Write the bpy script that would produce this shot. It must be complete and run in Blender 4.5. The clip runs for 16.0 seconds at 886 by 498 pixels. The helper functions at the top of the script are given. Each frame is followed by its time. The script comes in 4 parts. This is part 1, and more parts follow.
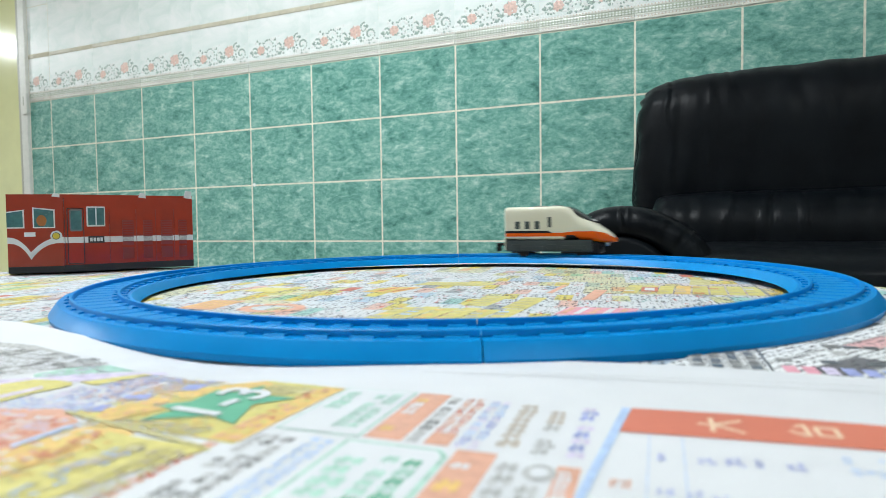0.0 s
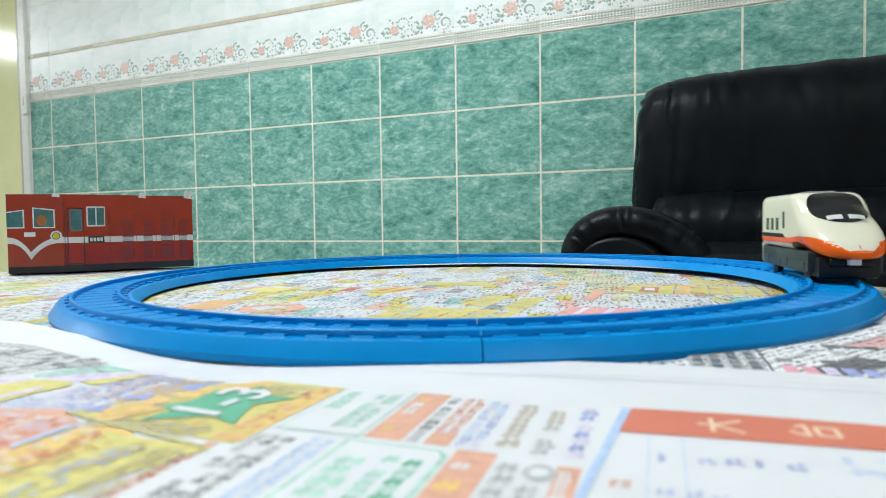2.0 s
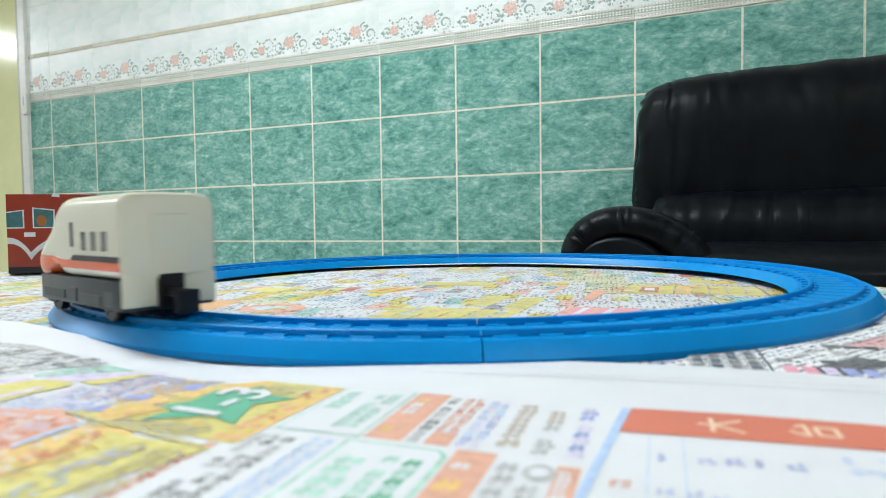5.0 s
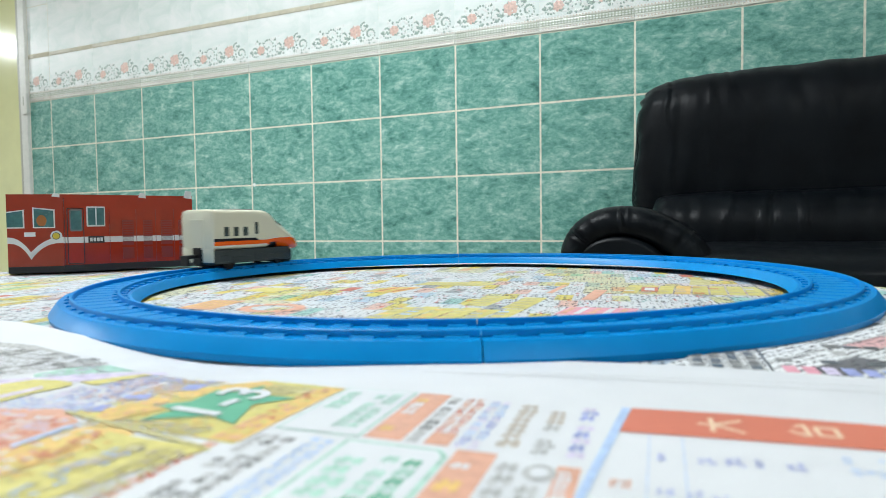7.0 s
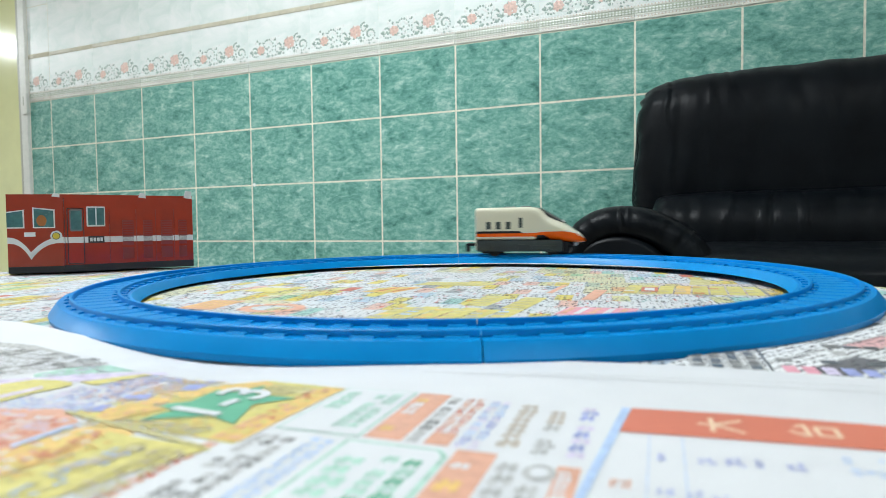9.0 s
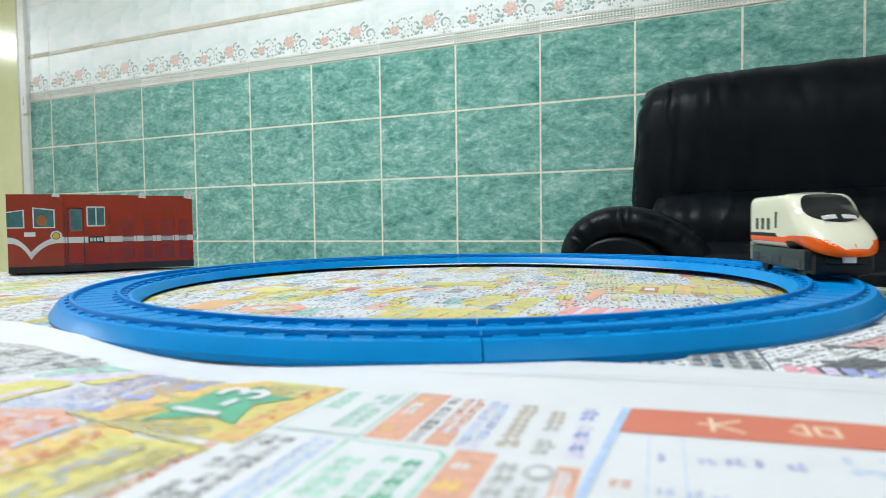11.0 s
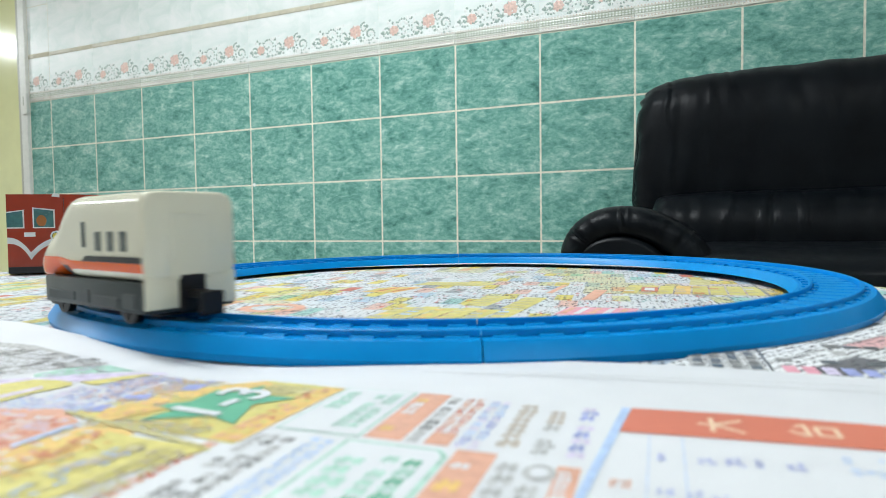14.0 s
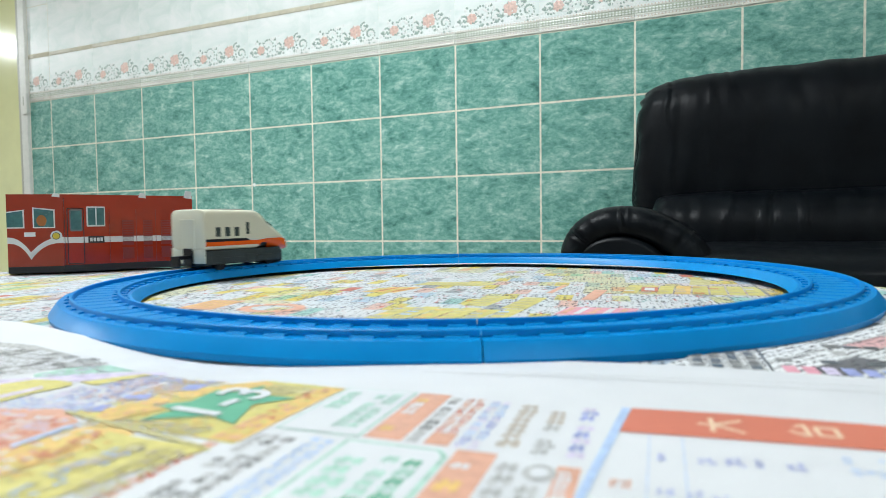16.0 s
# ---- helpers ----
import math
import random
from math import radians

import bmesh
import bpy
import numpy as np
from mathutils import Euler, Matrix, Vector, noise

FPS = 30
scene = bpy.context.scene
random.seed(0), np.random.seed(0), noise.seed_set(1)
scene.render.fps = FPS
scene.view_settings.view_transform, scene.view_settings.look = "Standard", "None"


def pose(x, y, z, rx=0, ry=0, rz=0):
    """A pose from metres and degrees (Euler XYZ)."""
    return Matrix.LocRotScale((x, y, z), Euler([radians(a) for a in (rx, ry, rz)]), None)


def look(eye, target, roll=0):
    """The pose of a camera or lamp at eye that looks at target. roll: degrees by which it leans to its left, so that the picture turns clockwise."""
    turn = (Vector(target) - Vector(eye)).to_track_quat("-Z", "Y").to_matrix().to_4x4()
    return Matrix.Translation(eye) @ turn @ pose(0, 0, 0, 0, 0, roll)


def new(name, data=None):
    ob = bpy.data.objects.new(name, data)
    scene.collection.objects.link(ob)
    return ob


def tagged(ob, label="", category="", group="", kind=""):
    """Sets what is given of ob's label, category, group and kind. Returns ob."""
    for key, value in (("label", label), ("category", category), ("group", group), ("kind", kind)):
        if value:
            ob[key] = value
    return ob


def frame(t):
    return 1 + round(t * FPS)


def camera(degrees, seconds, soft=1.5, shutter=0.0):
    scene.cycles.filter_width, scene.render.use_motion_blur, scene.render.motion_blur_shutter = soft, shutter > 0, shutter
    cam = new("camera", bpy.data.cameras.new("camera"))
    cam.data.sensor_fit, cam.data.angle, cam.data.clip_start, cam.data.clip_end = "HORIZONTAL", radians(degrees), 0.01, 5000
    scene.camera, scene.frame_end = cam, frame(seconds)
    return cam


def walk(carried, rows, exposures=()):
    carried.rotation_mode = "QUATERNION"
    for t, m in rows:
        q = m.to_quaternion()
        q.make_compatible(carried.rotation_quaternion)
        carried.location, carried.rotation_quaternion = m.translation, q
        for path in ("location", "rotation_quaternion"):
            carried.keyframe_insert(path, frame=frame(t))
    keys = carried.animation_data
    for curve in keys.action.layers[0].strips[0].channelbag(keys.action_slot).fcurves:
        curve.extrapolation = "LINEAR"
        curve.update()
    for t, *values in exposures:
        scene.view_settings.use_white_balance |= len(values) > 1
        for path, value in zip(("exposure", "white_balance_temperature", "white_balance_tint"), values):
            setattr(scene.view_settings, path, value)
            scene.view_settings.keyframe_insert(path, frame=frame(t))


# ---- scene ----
# camera: a small camera standing on the table top
cam = camera(70.8, 16.0, soft=0.7, shutter=0.75)
EYE = Vector((-0.0347, -0.4207, 0.0419))
YAW, TILT = radians(3.20), radians(-2.376)
AIM = EYE + Vector((math.sin(YAW) * math.cos(TILT), math.cos(YAW) * math.cos(TILT), math.sin(TILT)))
VIEW = look(EYE, AIM, -0.736)
cam.data.dof.use_dof, cam.data.dof.focus_distance, cam.data.dof.aperture_fstop = True, 0.58, 19.0
walk(cam, [(0.0, VIEW), (16.0, VIEW)], [(0.0, 0.39), (16.0, 0.39)])

# the tiled wall's own frame: x along the wall, -y into the room, z up from the table top
WALL = pose(-1.9098, 3.0163, 0, 0, 0, -26.574)
FLOOR_Z = -0.42
CEILING_Z = 2.15

# ---- world and lamps ----
world = bpy.data.worlds.new("world")
world.use_nodes = True
world.node_tree.nodes["Background"].inputs[0].default_value = (0.9, 0.95, 1.0, 1)
world.node_tree.nodes["Background"].inputs[1].default_value = 0.02
scene.world = world


def tube_lamp(a, off, turn, watts):
    """The light of one ceiling fixture, in the wall's frame."""
    data = bpy.data.lights.new("tube_light", "AREA")
    data.shape, data.size, data.size_y = "RECTANGLE", 1.2, 0.25
    data.energy, data.color = watts, (0.93, 1.0, 1.04)
    ob = new("tube_light", data)
    ob.matrix_basis = WALL @ pose(a, -off, CEILING_Z - 0.11, 0, 0, turn)
    return ob


tube_lamp(1.9, 1.75, 0, 51)
tube_lamp(-3.85, 2.15, 90, 82)
# weak fill added to brighten sides that face right; no known source
tube_lamp(4.5, 3.0, 0, 8)


# ---- materials ----
class Nodes:
    """A small builder for procedural materials."""

    def __init__(self, name):
        self.mat = bpy.data.materials.new(name)
        self.mat.use_nodes = True
        self.tree = self.mat.node_tree
        self.bsdf = self.tree.nodes["Principled BSDF"]
        self.coord = self.add("ShaderNodeTexCoord")

    def add(self, kind, **values):
        node = self.tree.nodes.new(kind)
        for key, value in values.items():
            if key == "operation":
                node.operation = value
            elif key == "blend":
                node.data_type, node.blend_type = "RGBA", value
            elif key == "interpolation":
                node.color_ramp.interpolation = value
        return node

    def link(self, a, b):
        self.tree.links.new(a, b)

    def noise(self, scale, detail=4, rough=0.55, stretch=None, warp=0.0, space="Object"):
        n = self.add("ShaderNodeTexNoise")
        n.inputs["Scale"].default_value = scale
        n.inputs["Detail"].default_value = detail
        n.inputs["Roughness"].default_value = rough
        n.inputs["Distortion"].default_value = warp
        source = self.coord.outputs[space]
        if stretch:
            m = self.add("ShaderNodeMapping")
            m.inputs["Scale"].default_value = stretch
            self.link(source, m.inputs[0])
            source = m.outputs[0]
        self.link(source, n.inputs["Vector"])
        return n.outputs["Fac"]

    def ramp(self, fac, stops, constant=False):
        r = self.add("ShaderNodeValToRGB")
        if constant:
            r.color_ramp.interpolation = "CONSTANT"
        e = r.color_ramp.elements
        while len(e) < len(stops):
            e.new(0.5)
        for el, (pos, col) in zip(e, stops):
            el.position = pos
            el.color = (*col, 1) if len(col) == 3 else col
        self.link(fac, r.inputs[0])
        return r.outputs[0]

    def mix(self, fac, a, b, blend="MIX"):
        m = self.add("ShaderNodeMix", blend=blend)
        for socket, value in ((m.inputs[0], fac), (m.inputs[6], a), (m.inputs[7], b)):
            if isinstance(value, (int, float)):
                socket.default_value = value
            elif isinstance(value, tuple):
                socket.default_value = (*value, 1)
            else:
                self.link(value, socket)
        return m.outputs[2]

    def math(self, op, a, b=0.0):
        m = self.add("ShaderNodeMath", operation=op)
        for socket, value in ((m.inputs[0], a), (m.inputs[1], b)):
            if isinstance(value, (int, float)):
                socket.default_value = value
            else:
                self.link(value, socket)
        return m.outputs[0]

    def bump(self, height, strength, distance):
        b = self.add("ShaderNodeBump")
        b.inputs["Strength"].default_value = strength
        b.inputs["Distance"].default_value = distance
        self.link(height, b.inputs["Height"])
        self.link(b.outputs[0], self.bsdf.inputs["Normal"])

    def set(self, color=None, rough=None, metal=None, coat=None, spec=None):
        for key, value in (("Base Color", color), ("Roughness", rough), ("Metallic", metal), ("Coat Weight", coat), ("Specular IOR Level", spec)):
            if value is None:
                continue
            if isinstance(value, (int, float)):
                self.bsdf.inputs[key].default_value = value
            elif isinstance(value, tuple):
                self.bsdf.inputs[key].default_value = (*value, 1)
            else:
                self.link(value, self.bsdf.inputs[key])
        return self.mat


def plain(name, color, rough=0.5, metal=0.0, vary=0.08, scale=40.0, bump=0.0, coat=0.0, spec=0.5):
    """A plain surface with faint unevenness in colour and gloss."""
    n = Nodes(name)
    fac = n.noise(scale, 5)
    dark = tuple(c * (1 - vary) for c in color)
    light = tuple(min(1, c * (1 + vary)) for c in color)
    col = n.ramp(fac, [(0.3, dark), (0.7, light)])
    r = n.ramp(n.noise(scale * 0.35, 3), [(0.3, (rough * 0.85,) * 3), (0.7, (min(1, rough * 1.15),) * 3)])
    if bump:
        n.bump(n.noise(scale * 6, 3), 0.4, bump)
    return n.set(col, r, metal, coat, spec)


def tile_green():
    n = Nodes("green_marbled_glaze")
    rnd = n.add("ShaderNodeObjectInfo").outputs["Random"]
    shift = n.add("ShaderNodeVectorMath")
    shift.operation = "ADD"
    comb = n.add("ShaderNodeCombineXYZ")
    n.link(n.math("MULTIPLY", rnd, 37.0), comb.inputs[0])
    n.link(n.math("MULTIPLY", rnd, 91.0), comb.inputs[2])
    n.link(n.coord.outputs["Object"], shift.inputs[0])
    n.link(comb.outputs[0], shift.inputs[1])
    mp = n.add("ShaderNodeMapping")
    mp.inputs["Rotation"].default_value = (0, radians(-20), 0)
    mp.inputs["Scale"].default_value = (0.75, 1, 1.35)
    n.link(shift.outputs[0], mp.inputs[0])
    facs = []
    for scale, detail, warp in ((15, 7, 0.7), (54, 5, 0.5), (5, 2, 0)):
        t = n.add("ShaderNodeTexNoise")
        t.inputs["Scale"].default_value = scale
        t.inputs["Detail"].default_value = detail
        t.inputs["Roughness"].default_value = 0.68
        t.inputs["Distortion"].default_value = warp
        n.link(mp.outputs[0], t.inputs["Vector"])
        facs.append(t.outputs["Fac"])
    f = n.math("ADD", n.math("MULTIPLY", facs[0], 0.50), n.math("MULTIPLY", facs[1], 0.38))
    f = n.math("ADD", f, n.math("MULTIPLY", facs[2], 0.12))
    col = n.ramp(f, [(0.37, (0.055, 0.18, 0.152)), (0.46, (0.126, 0.330, 0.280)), (0.53, (0.212, 0.44, 0.378)), (0.63, (0.46, 0.66, 0.60))])
    n.bump(facs[1], 0.06, 0.001)
    return n.set(col, 0.20, spec=0.5)


def tile_pale():
    n = Nodes("pale_marbled_glaze")
    f = n.noise(9, 5, 0.6, (0.8, 1, 1.4), 0.8)
    col = n.ramp(f, [(0.35, (0.68, 0.76, 0.74)), (0.5, (0.77, 0.82, 0.81)), (0.65, (0.84, 0.86, 0.86))])
    return n.set(col, 0.34)


def leather():
    n = Nodes("black_leather")
    f = n.noise(14, 4)
    col = n.ramp(f, [(0.3, (0.0015, 0.0025, 0.0040)), (0.7, (0.0040, 0.0058, 0.0080))])
    h = n.math("ADD", n.math("MULTIPLY", n.noise(300, 2), 0.3), n.math("MULTIPLY", n.noise(7, 3, 0.5, (1.5, 1.0, 0.5), 1.0), 2.0))
    n.bump(h, 0.5, 0.0022)
    return n.set(col, n.ramp(n.noise(30, 3), [(0.3, (0.31,) * 3), (0.7, (0.47,) * 3)]), spec=0.12)


def newsprint(name, seed, tone):
    """Small advertisements: cells of white, yellow, pink and blue with rows of fine print."""
    n = Nodes(name)
    mp = n.add("ShaderNodeMapping")
    mp.inputs["Rotation"].default_value = (0, 0, radians(28))
    mp.inputs["Location"].default_value = (seed, seed * 0.7, 0)
    n.link(n.coord.outputs["Object"], mp.inputs[0])

    def brick(scale, bw, rh, off, mortar):
        b = n.add("ShaderNodeTexBrick")
        b.inputs["Scale"].default_value = scale
        b.inputs["Brick Width"].default_value = bw
        b.inputs["Row Height"].default_value = rh
        b.inputs["Mortar Size"].default_value = mortar
        b.inputs["Color1"].default_value = (0, 0, 0, 1)
        b.inputs["Color2"].default_value = (1, 1, 1, 1)
        b.inputs["Mortar"].default_value = (0.1, 0.1, 0.1, 1)
        b.offset = off
        n.link(mp.outputs[0], b.inputs["Vector"])
        return b

    cells = brick(1.0, 0.0105, 0.026, 0.37, 0.00040)
    zones = brick(1.0, 0.046, 0.075, 0.41, 0.0)
    small = brick(1.0, 0.0036, 0.0085, 0.3, 0.0004)
    k = tone
    cell_col = n.ramp(cells.outputs["Color"], [
        (0.0, (0.62, 0.64, 0.66)), (0.22, (0.66, 0.55, 0.14)), (0.30, (0.64, 0.65, 0.67)), (0.505, (0.68, 0.44, 0.38)), (0.54, (0.62, 0.65, 0.67)),
        (0.68, (0.60, 0.59, 0.32)), (0.73, (0.42, 0.52, 0.62)), (0.78, (0.65, 0.66, 0.68)), (0.895, (0.58, 0.18, 0.13)), (0.91, (0.34, 0.35, 0.36)), (0.94, (0.32, 0.54, 0.50))], True)
    edge = n.ramp(cells.outputs["Fac"], [(0.4, (0.94, 0.94, 0.95)), (0.6, (0.72, 0.72, 0.72))])
    cell_col = n.mix(0.8, cell_col, edge, "MULTIPLY")
    zone_col = n.ramp(zones.outputs["Color"], [(0.0, (1, 1, 1)), (0.44, (0.98, 0.92, 0.55)), (0.53, (1, 1, 1)), (0.70, (1.0, 0.84, 0.80)), (0.76, (0.94, 0.97, 1.0)), (0.95, (0.97, 0.91, 0.52))], True)
    cell_col = n.mix(0.85, cell_col, zone_col, "MULTIPLY")
    ink_col = n.ramp(small.outputs["Color"], [(0.0, (0.04, 0.04, 0.05)), (0.3, (0.50, 0.08, 0.06)), (0.42, (0.10, 0.12, 0.25)), (0.55, (0.06, 0.06, 0.07)), (0.85, (0.14, 0.30, 0.30))], True)
    tall = n.add("ShaderNodeMapping")
    tall.inputs["Scale"].default_value = (1.0, 0.33, 1.0)
    n.link(mp.outputs[0], tall.inputs[0])

    def print_noise(scale, detail, rough):
        t = n.add("ShaderNodeTexNoise")
        t.inputs["Scale"].default_value, t.inputs["Detail"].default_value, t.inputs["Roughness"].default_value = scale, detail, rough
        n.link(tall.outputs[0], t.inputs["Vector"])
        return t.outputs["Fac"]

    glyph = n.ramp(print_noise(700, 2, 0.6), [(0.53, (0, 0, 0)), (0.60, (1, 1, 1))])
    rows = n.add("ShaderNodeTexWave")
    rows.bands_direction = "X"
    rows.inputs["Scale"].default_value = 95
    n.link(mp.outputs[0], rows.inputs["Vector"])
    rowmask = n.ramp(rows.outputs["Fac"], [(0.40, (0, 0, 0)), (0.5, (1, 1, 1))])
    used = n.ramp(n.noise(70, 2), [(0.42, (0, 0, 0)), (0.48, (1, 1, 1))])
    ink = n.math("MULTIPLY", n.math("MULTIPLY", glyph, rowmask), used)
    large = n.ramp(print_noise(480, 3, 0.7), [(0.53, (0, 0, 0)), (0.60, (1, 1, 1))])
    spots = n.ramp(n.noise(38, 2), [(0.40, (0, 0, 0)), (0.48, (1, 1, 1))])
    ink = n.math("MAXIMUM", ink, n.math("MULTIPLY", large, spots))
    ink = n.math("MULTIPLY", ink, 0.92 * k)
    col = n.mix(ink, cell_col, ink_col)
    big = n.ramp(n.noise(3, 2), [(0.4, (0.93,) * 3), (0.6, (1,) * 3)])
    col = n.mix(1.0, col, big, "MULTIPLY")
    return n.set(col, 0.62, spec=0.3)


M = {
    "tile": tile_green(),
    "pale": tile_pale(),
    "grout": plain("beige_grout", (0.74, 0.71, 0.60), 0.8, vary=0.15, scale=60),
    "leather": leather(),
    "blue": plain("blue_plastic", (0.0, 0.236, 0.61), 0.34, vary=0.06, scale=30, spec=0.12),
    "white": plain("ivory_plastic", (0.71, 0.685, 0.545), 0.14, vary=0.03, scale=20),
    "orange": plain("orange_paint", (0.80, 0.105, 0.002), 0.16, vary=0.04, scale=30, spec=0.25),
    "black": plain("black_plastic", (0.007, 0.007, 0.009), 0.42, vary=0.2, scale=60, spec=0.25),
    "darkgrey": plain("dark_grey_plastic", (0.036, 0.046, 0.048), 0.42, vary=0.15, scale=80, spec=0.3),
    "roofgrey": plain("grey_plastic", (0.22, 0.22, 0.20), 0.25, vary=0.1, scale=60),
    "gloss": plain("glossy_black", (0.008, 0.008, 0.01), 0.06, vary=0.1),
    "glass_grey": plain("grey_window_print", (0.065, 0.085, 0.08), 0.2, vary=0.2),
    "lamp_white": plain("silver_white", (0.75, 0.75, 0.74), 0.25),
    "red": plain("red_printed_card", (0.35, 0.030, 0.009), 0.12, vary=0.12, scale=60, spec=0.4),
    # the carton's red again, with the front's weaker light put into the colour
    "red_front_shade": plain("orange_red_card_front_shade", (0.33, 0.032, 0.012), 0.14, vary=0.08, scale=60),
    "cardwhite": plain("white_print", (0.70, 0.70, 0.70), 0.3),
    "cardgrey": plain("grey_print", (0.13, 0.14, 0.15), 0.3),
    "cardblack": plain("black_print", (0.009, 0.009, 0.011), 0.3),
    "cardteal": plain("teal_print", (0.05, 0.15, 0.155), 0.25, vary=0.3, scale=120),
    "cardyellow": plain("yellow_print", (0.66, 0.50, 0.05), 0.3),
    "cardbrown": plain("brown_print", (0.36, 0.13, 0.03), 0.3),
    "vent": plain("dark_red_print", (0.22, 0.018, 0.014), 0.3),
    "yellowwall": plain("pale_yellow_paint", (0.74, 0.74, 0.40), 0.12, vary=0.05, scale=6),
    "whiteframe": plain("white_metal_frame", (0.72, 0.72, 0.68), 0.35, vary=0.05),
    "greyframe": plain("grey_metal_frame", (0.42, 0.42, 0.36), 0.35, vary=0.05),
    "wallpaint": plain("white_wall_paint", (0.78, 0.78, 0.74), 0.7, vary=0.03, scale=4),
    "floor": plain("grey_floor_tile", (0.42, 0.40, 0.36), 0.25, vary=0.1, scale=4),
    "ceiling": plain("white_ceiling_paint", (0.82, 0.82, 0.80), 0.8, vary=0.02, scale=4),
    "wood": plain("brown_table_wood", (0.16, 0.08, 0.035), 0.35, vary=0.25, scale=12),
    "moulding": plain("cream_glaze", (0.72, 0.72, 0.66), 0.16, vary=0.05),
    "mouldgreen": plain("grey_green_glaze", (0.44, 0.49, 0.40), 0.18, vary=0.12, scale=80),
    "mouldpink": plain("dusty_pink_glaze", (0.66, 0.55, 0.48), 0.25, vary=0.1),
    "trim": plain("beige_brown_glaze", (0.57, 0.53, 0.42), 0.3, vary=0.12, scale=30),
    "leaf": plain("sage_glaze", (0.34, 0.43, 0.39), 0.10, vary=0.25, scale=90),
    "rose": plain("rose_glaze", (0.72, 0.51, 0.45), 0.2, vary=0.2, scale=120),
    # white of the relief, and of beads that imitate glints on the border
    "pearl": plain("pearl_glaze", (0.80, 0.82, 0.81), 0.07, vary=0.03),
    "p_red": plain("brick_red_print", (0.57, 0.165, 0.105), 0.55, vary=0.05),
    "p_salmon": plain("salmon_print", (0.66, 0.35, 0.25), 0.55, vary=0.12, scale=300),
    "p_orange": plain("orange_print", (0.72, 0.48, 0.16), 0.55, vary=0.15, scale=300),
    "p_yellow": plain("yellow_news_print", (0.60, 0.53, 0.17), 0.55, vary=0.12, scale=300),
    "p_olive": plain("olive_print", (0.52, 0.47, 0.22), 0.55, vary=0.3, scale=400),
    "p_green": plain("green_print", (0.10, 0.38, 0.24), 0.55, vary=0.08),
    "p_mint": plain("mint_print", (0.36, 0.58, 0.49), 0.55, vary=0.2, scale=300),
    "p_blue": plain("pale_blue_print", (0.40, 0.52, 0.74), 0.55, vary=0.15, scale=300),
    "p_navy": plain("blue_news_print", (0.30, 0.34, 0.62), 0.55, vary=0.2, scale=300),
    "p_lilac": plain("lilac_print", (0.58, 0.51, 0.67), 0.55, vary=0.2, scale=300),
    "p_grey": plain("grey_news_print", (0.43, 0.43, 0.43), 0.55, vary=0.3, scale=500),
    "p_black": plain("black_news_print", (0.22, 0.22, 0.22), 0.55, vary=0.2, scale=500),
    "p_brown": plain("brown_grey_print", (0.46, 0.40, 0.34), 0.55, vary=0.2, scale=400),
    "p_pink": plain("pink_news_print", (0.72, 0.32, 0.40), 0.55, vary=0.1, scale=200),
    "p_cream": plain("pale_cream_print", (0.76, 0.56, 0.40), 0.55, vary=0.05),
    "p_white": plain("white_news_print", (0.64, 0.65, 0.68), 0.55, vary=0.02),
    "news": newsprint("classified_newsprint", 0.0, 1.0),
    "paper": plain("white_newspaper_margin", (0.635, 0.645, 0.67), 0.6, vary=0.03, scale=30),
}


# ---- mesh helpers ----
def part(name, bm, material, parent=None, label="", smooth=None):
    """Links a bmesh as one mesh object under a thing or a part."""
    mesh = bpy.data.meshes.new(name)
    bm.normal_update()
    bm.to_mesh(mesh)
    bm.free()
    mats = material if isinstance(material, (list, tuple)) else [material]
    for m in mats:
        mesh.materials.append(m)
    if smooth is not None:
        for p in mesh.polygons:
            p.use_smooth = True
        mesh.set_sharp_from_angle(angle=radians(smooth))
    ob = new(name, mesh)
    if parent:
        ob.parent = parent
    if label:
        ob["label"] = label
    return ob


def empty(name, m=None):
    ob = new(name)
    ob.empty_display_size = 0.02
    if m is not None:
        ob.matrix_basis = m
    return ob


def add_box(bm, x0, x1, y0, y1, z0, z1, bevel=0.0, m=None, segs=2):
    geo = bmesh.ops.create_cube(bm, size=1.0)
    vs = geo["verts"]
    mm = Matrix.Translation(((x0 + x1) / 2, (y0 + y1) / 2, (z0 + z1) / 2)) @ Matrix.Diagonal((x1 - x0, y1 - y0, z1 - z0, 1))
    bmesh.ops.transform(bm, matrix=mm, verts=vs)
    if bevel:
        edges = {e for v in vs for e in v.link_edges}
        out = bmesh.ops.bevel(bm, geom=list(edges), offset=bevel, segments=segs, affect="EDGES", profile=0.5)
        vs = out["verts"]
    if m is not None:
        bmesh.ops.transform(bm, matrix=m, verts=vs)
    return vs


def boxed(*args, **kw):
    bm = bmesh.new()
    add_box(bm, *args, **kw)
    return bm


def add_cyl(bm, r, h, m, segs=20, r2=None):
    geo = bmesh.ops.create_cone(bm, cap_ends=True, segments=segs, radius1=r, radius2=r if r2 is None else r2, depth=h, matrix=m)
    return geo["verts"]


def add_loft(bm, rings, cap=True):
    """Skins closed rings of equal length."""
    loops = [[bm.verts.new(p) for p in ring] for ring in rings]
    n = len(loops[0])
    for a, b in zip(loops, loops[1:]):
        for i in range(n):
            j = (i + 1) % n
            bm.faces.new((a[i], a[j], b[j], b[i]))
    if cap:
        bm.faces.new(list(reversed(loops[0])))
        bm.faces.new(loops[-1])
    bmesh.ops.recalc_face_normals(bm, faces=bm.faces[:])
    return loops


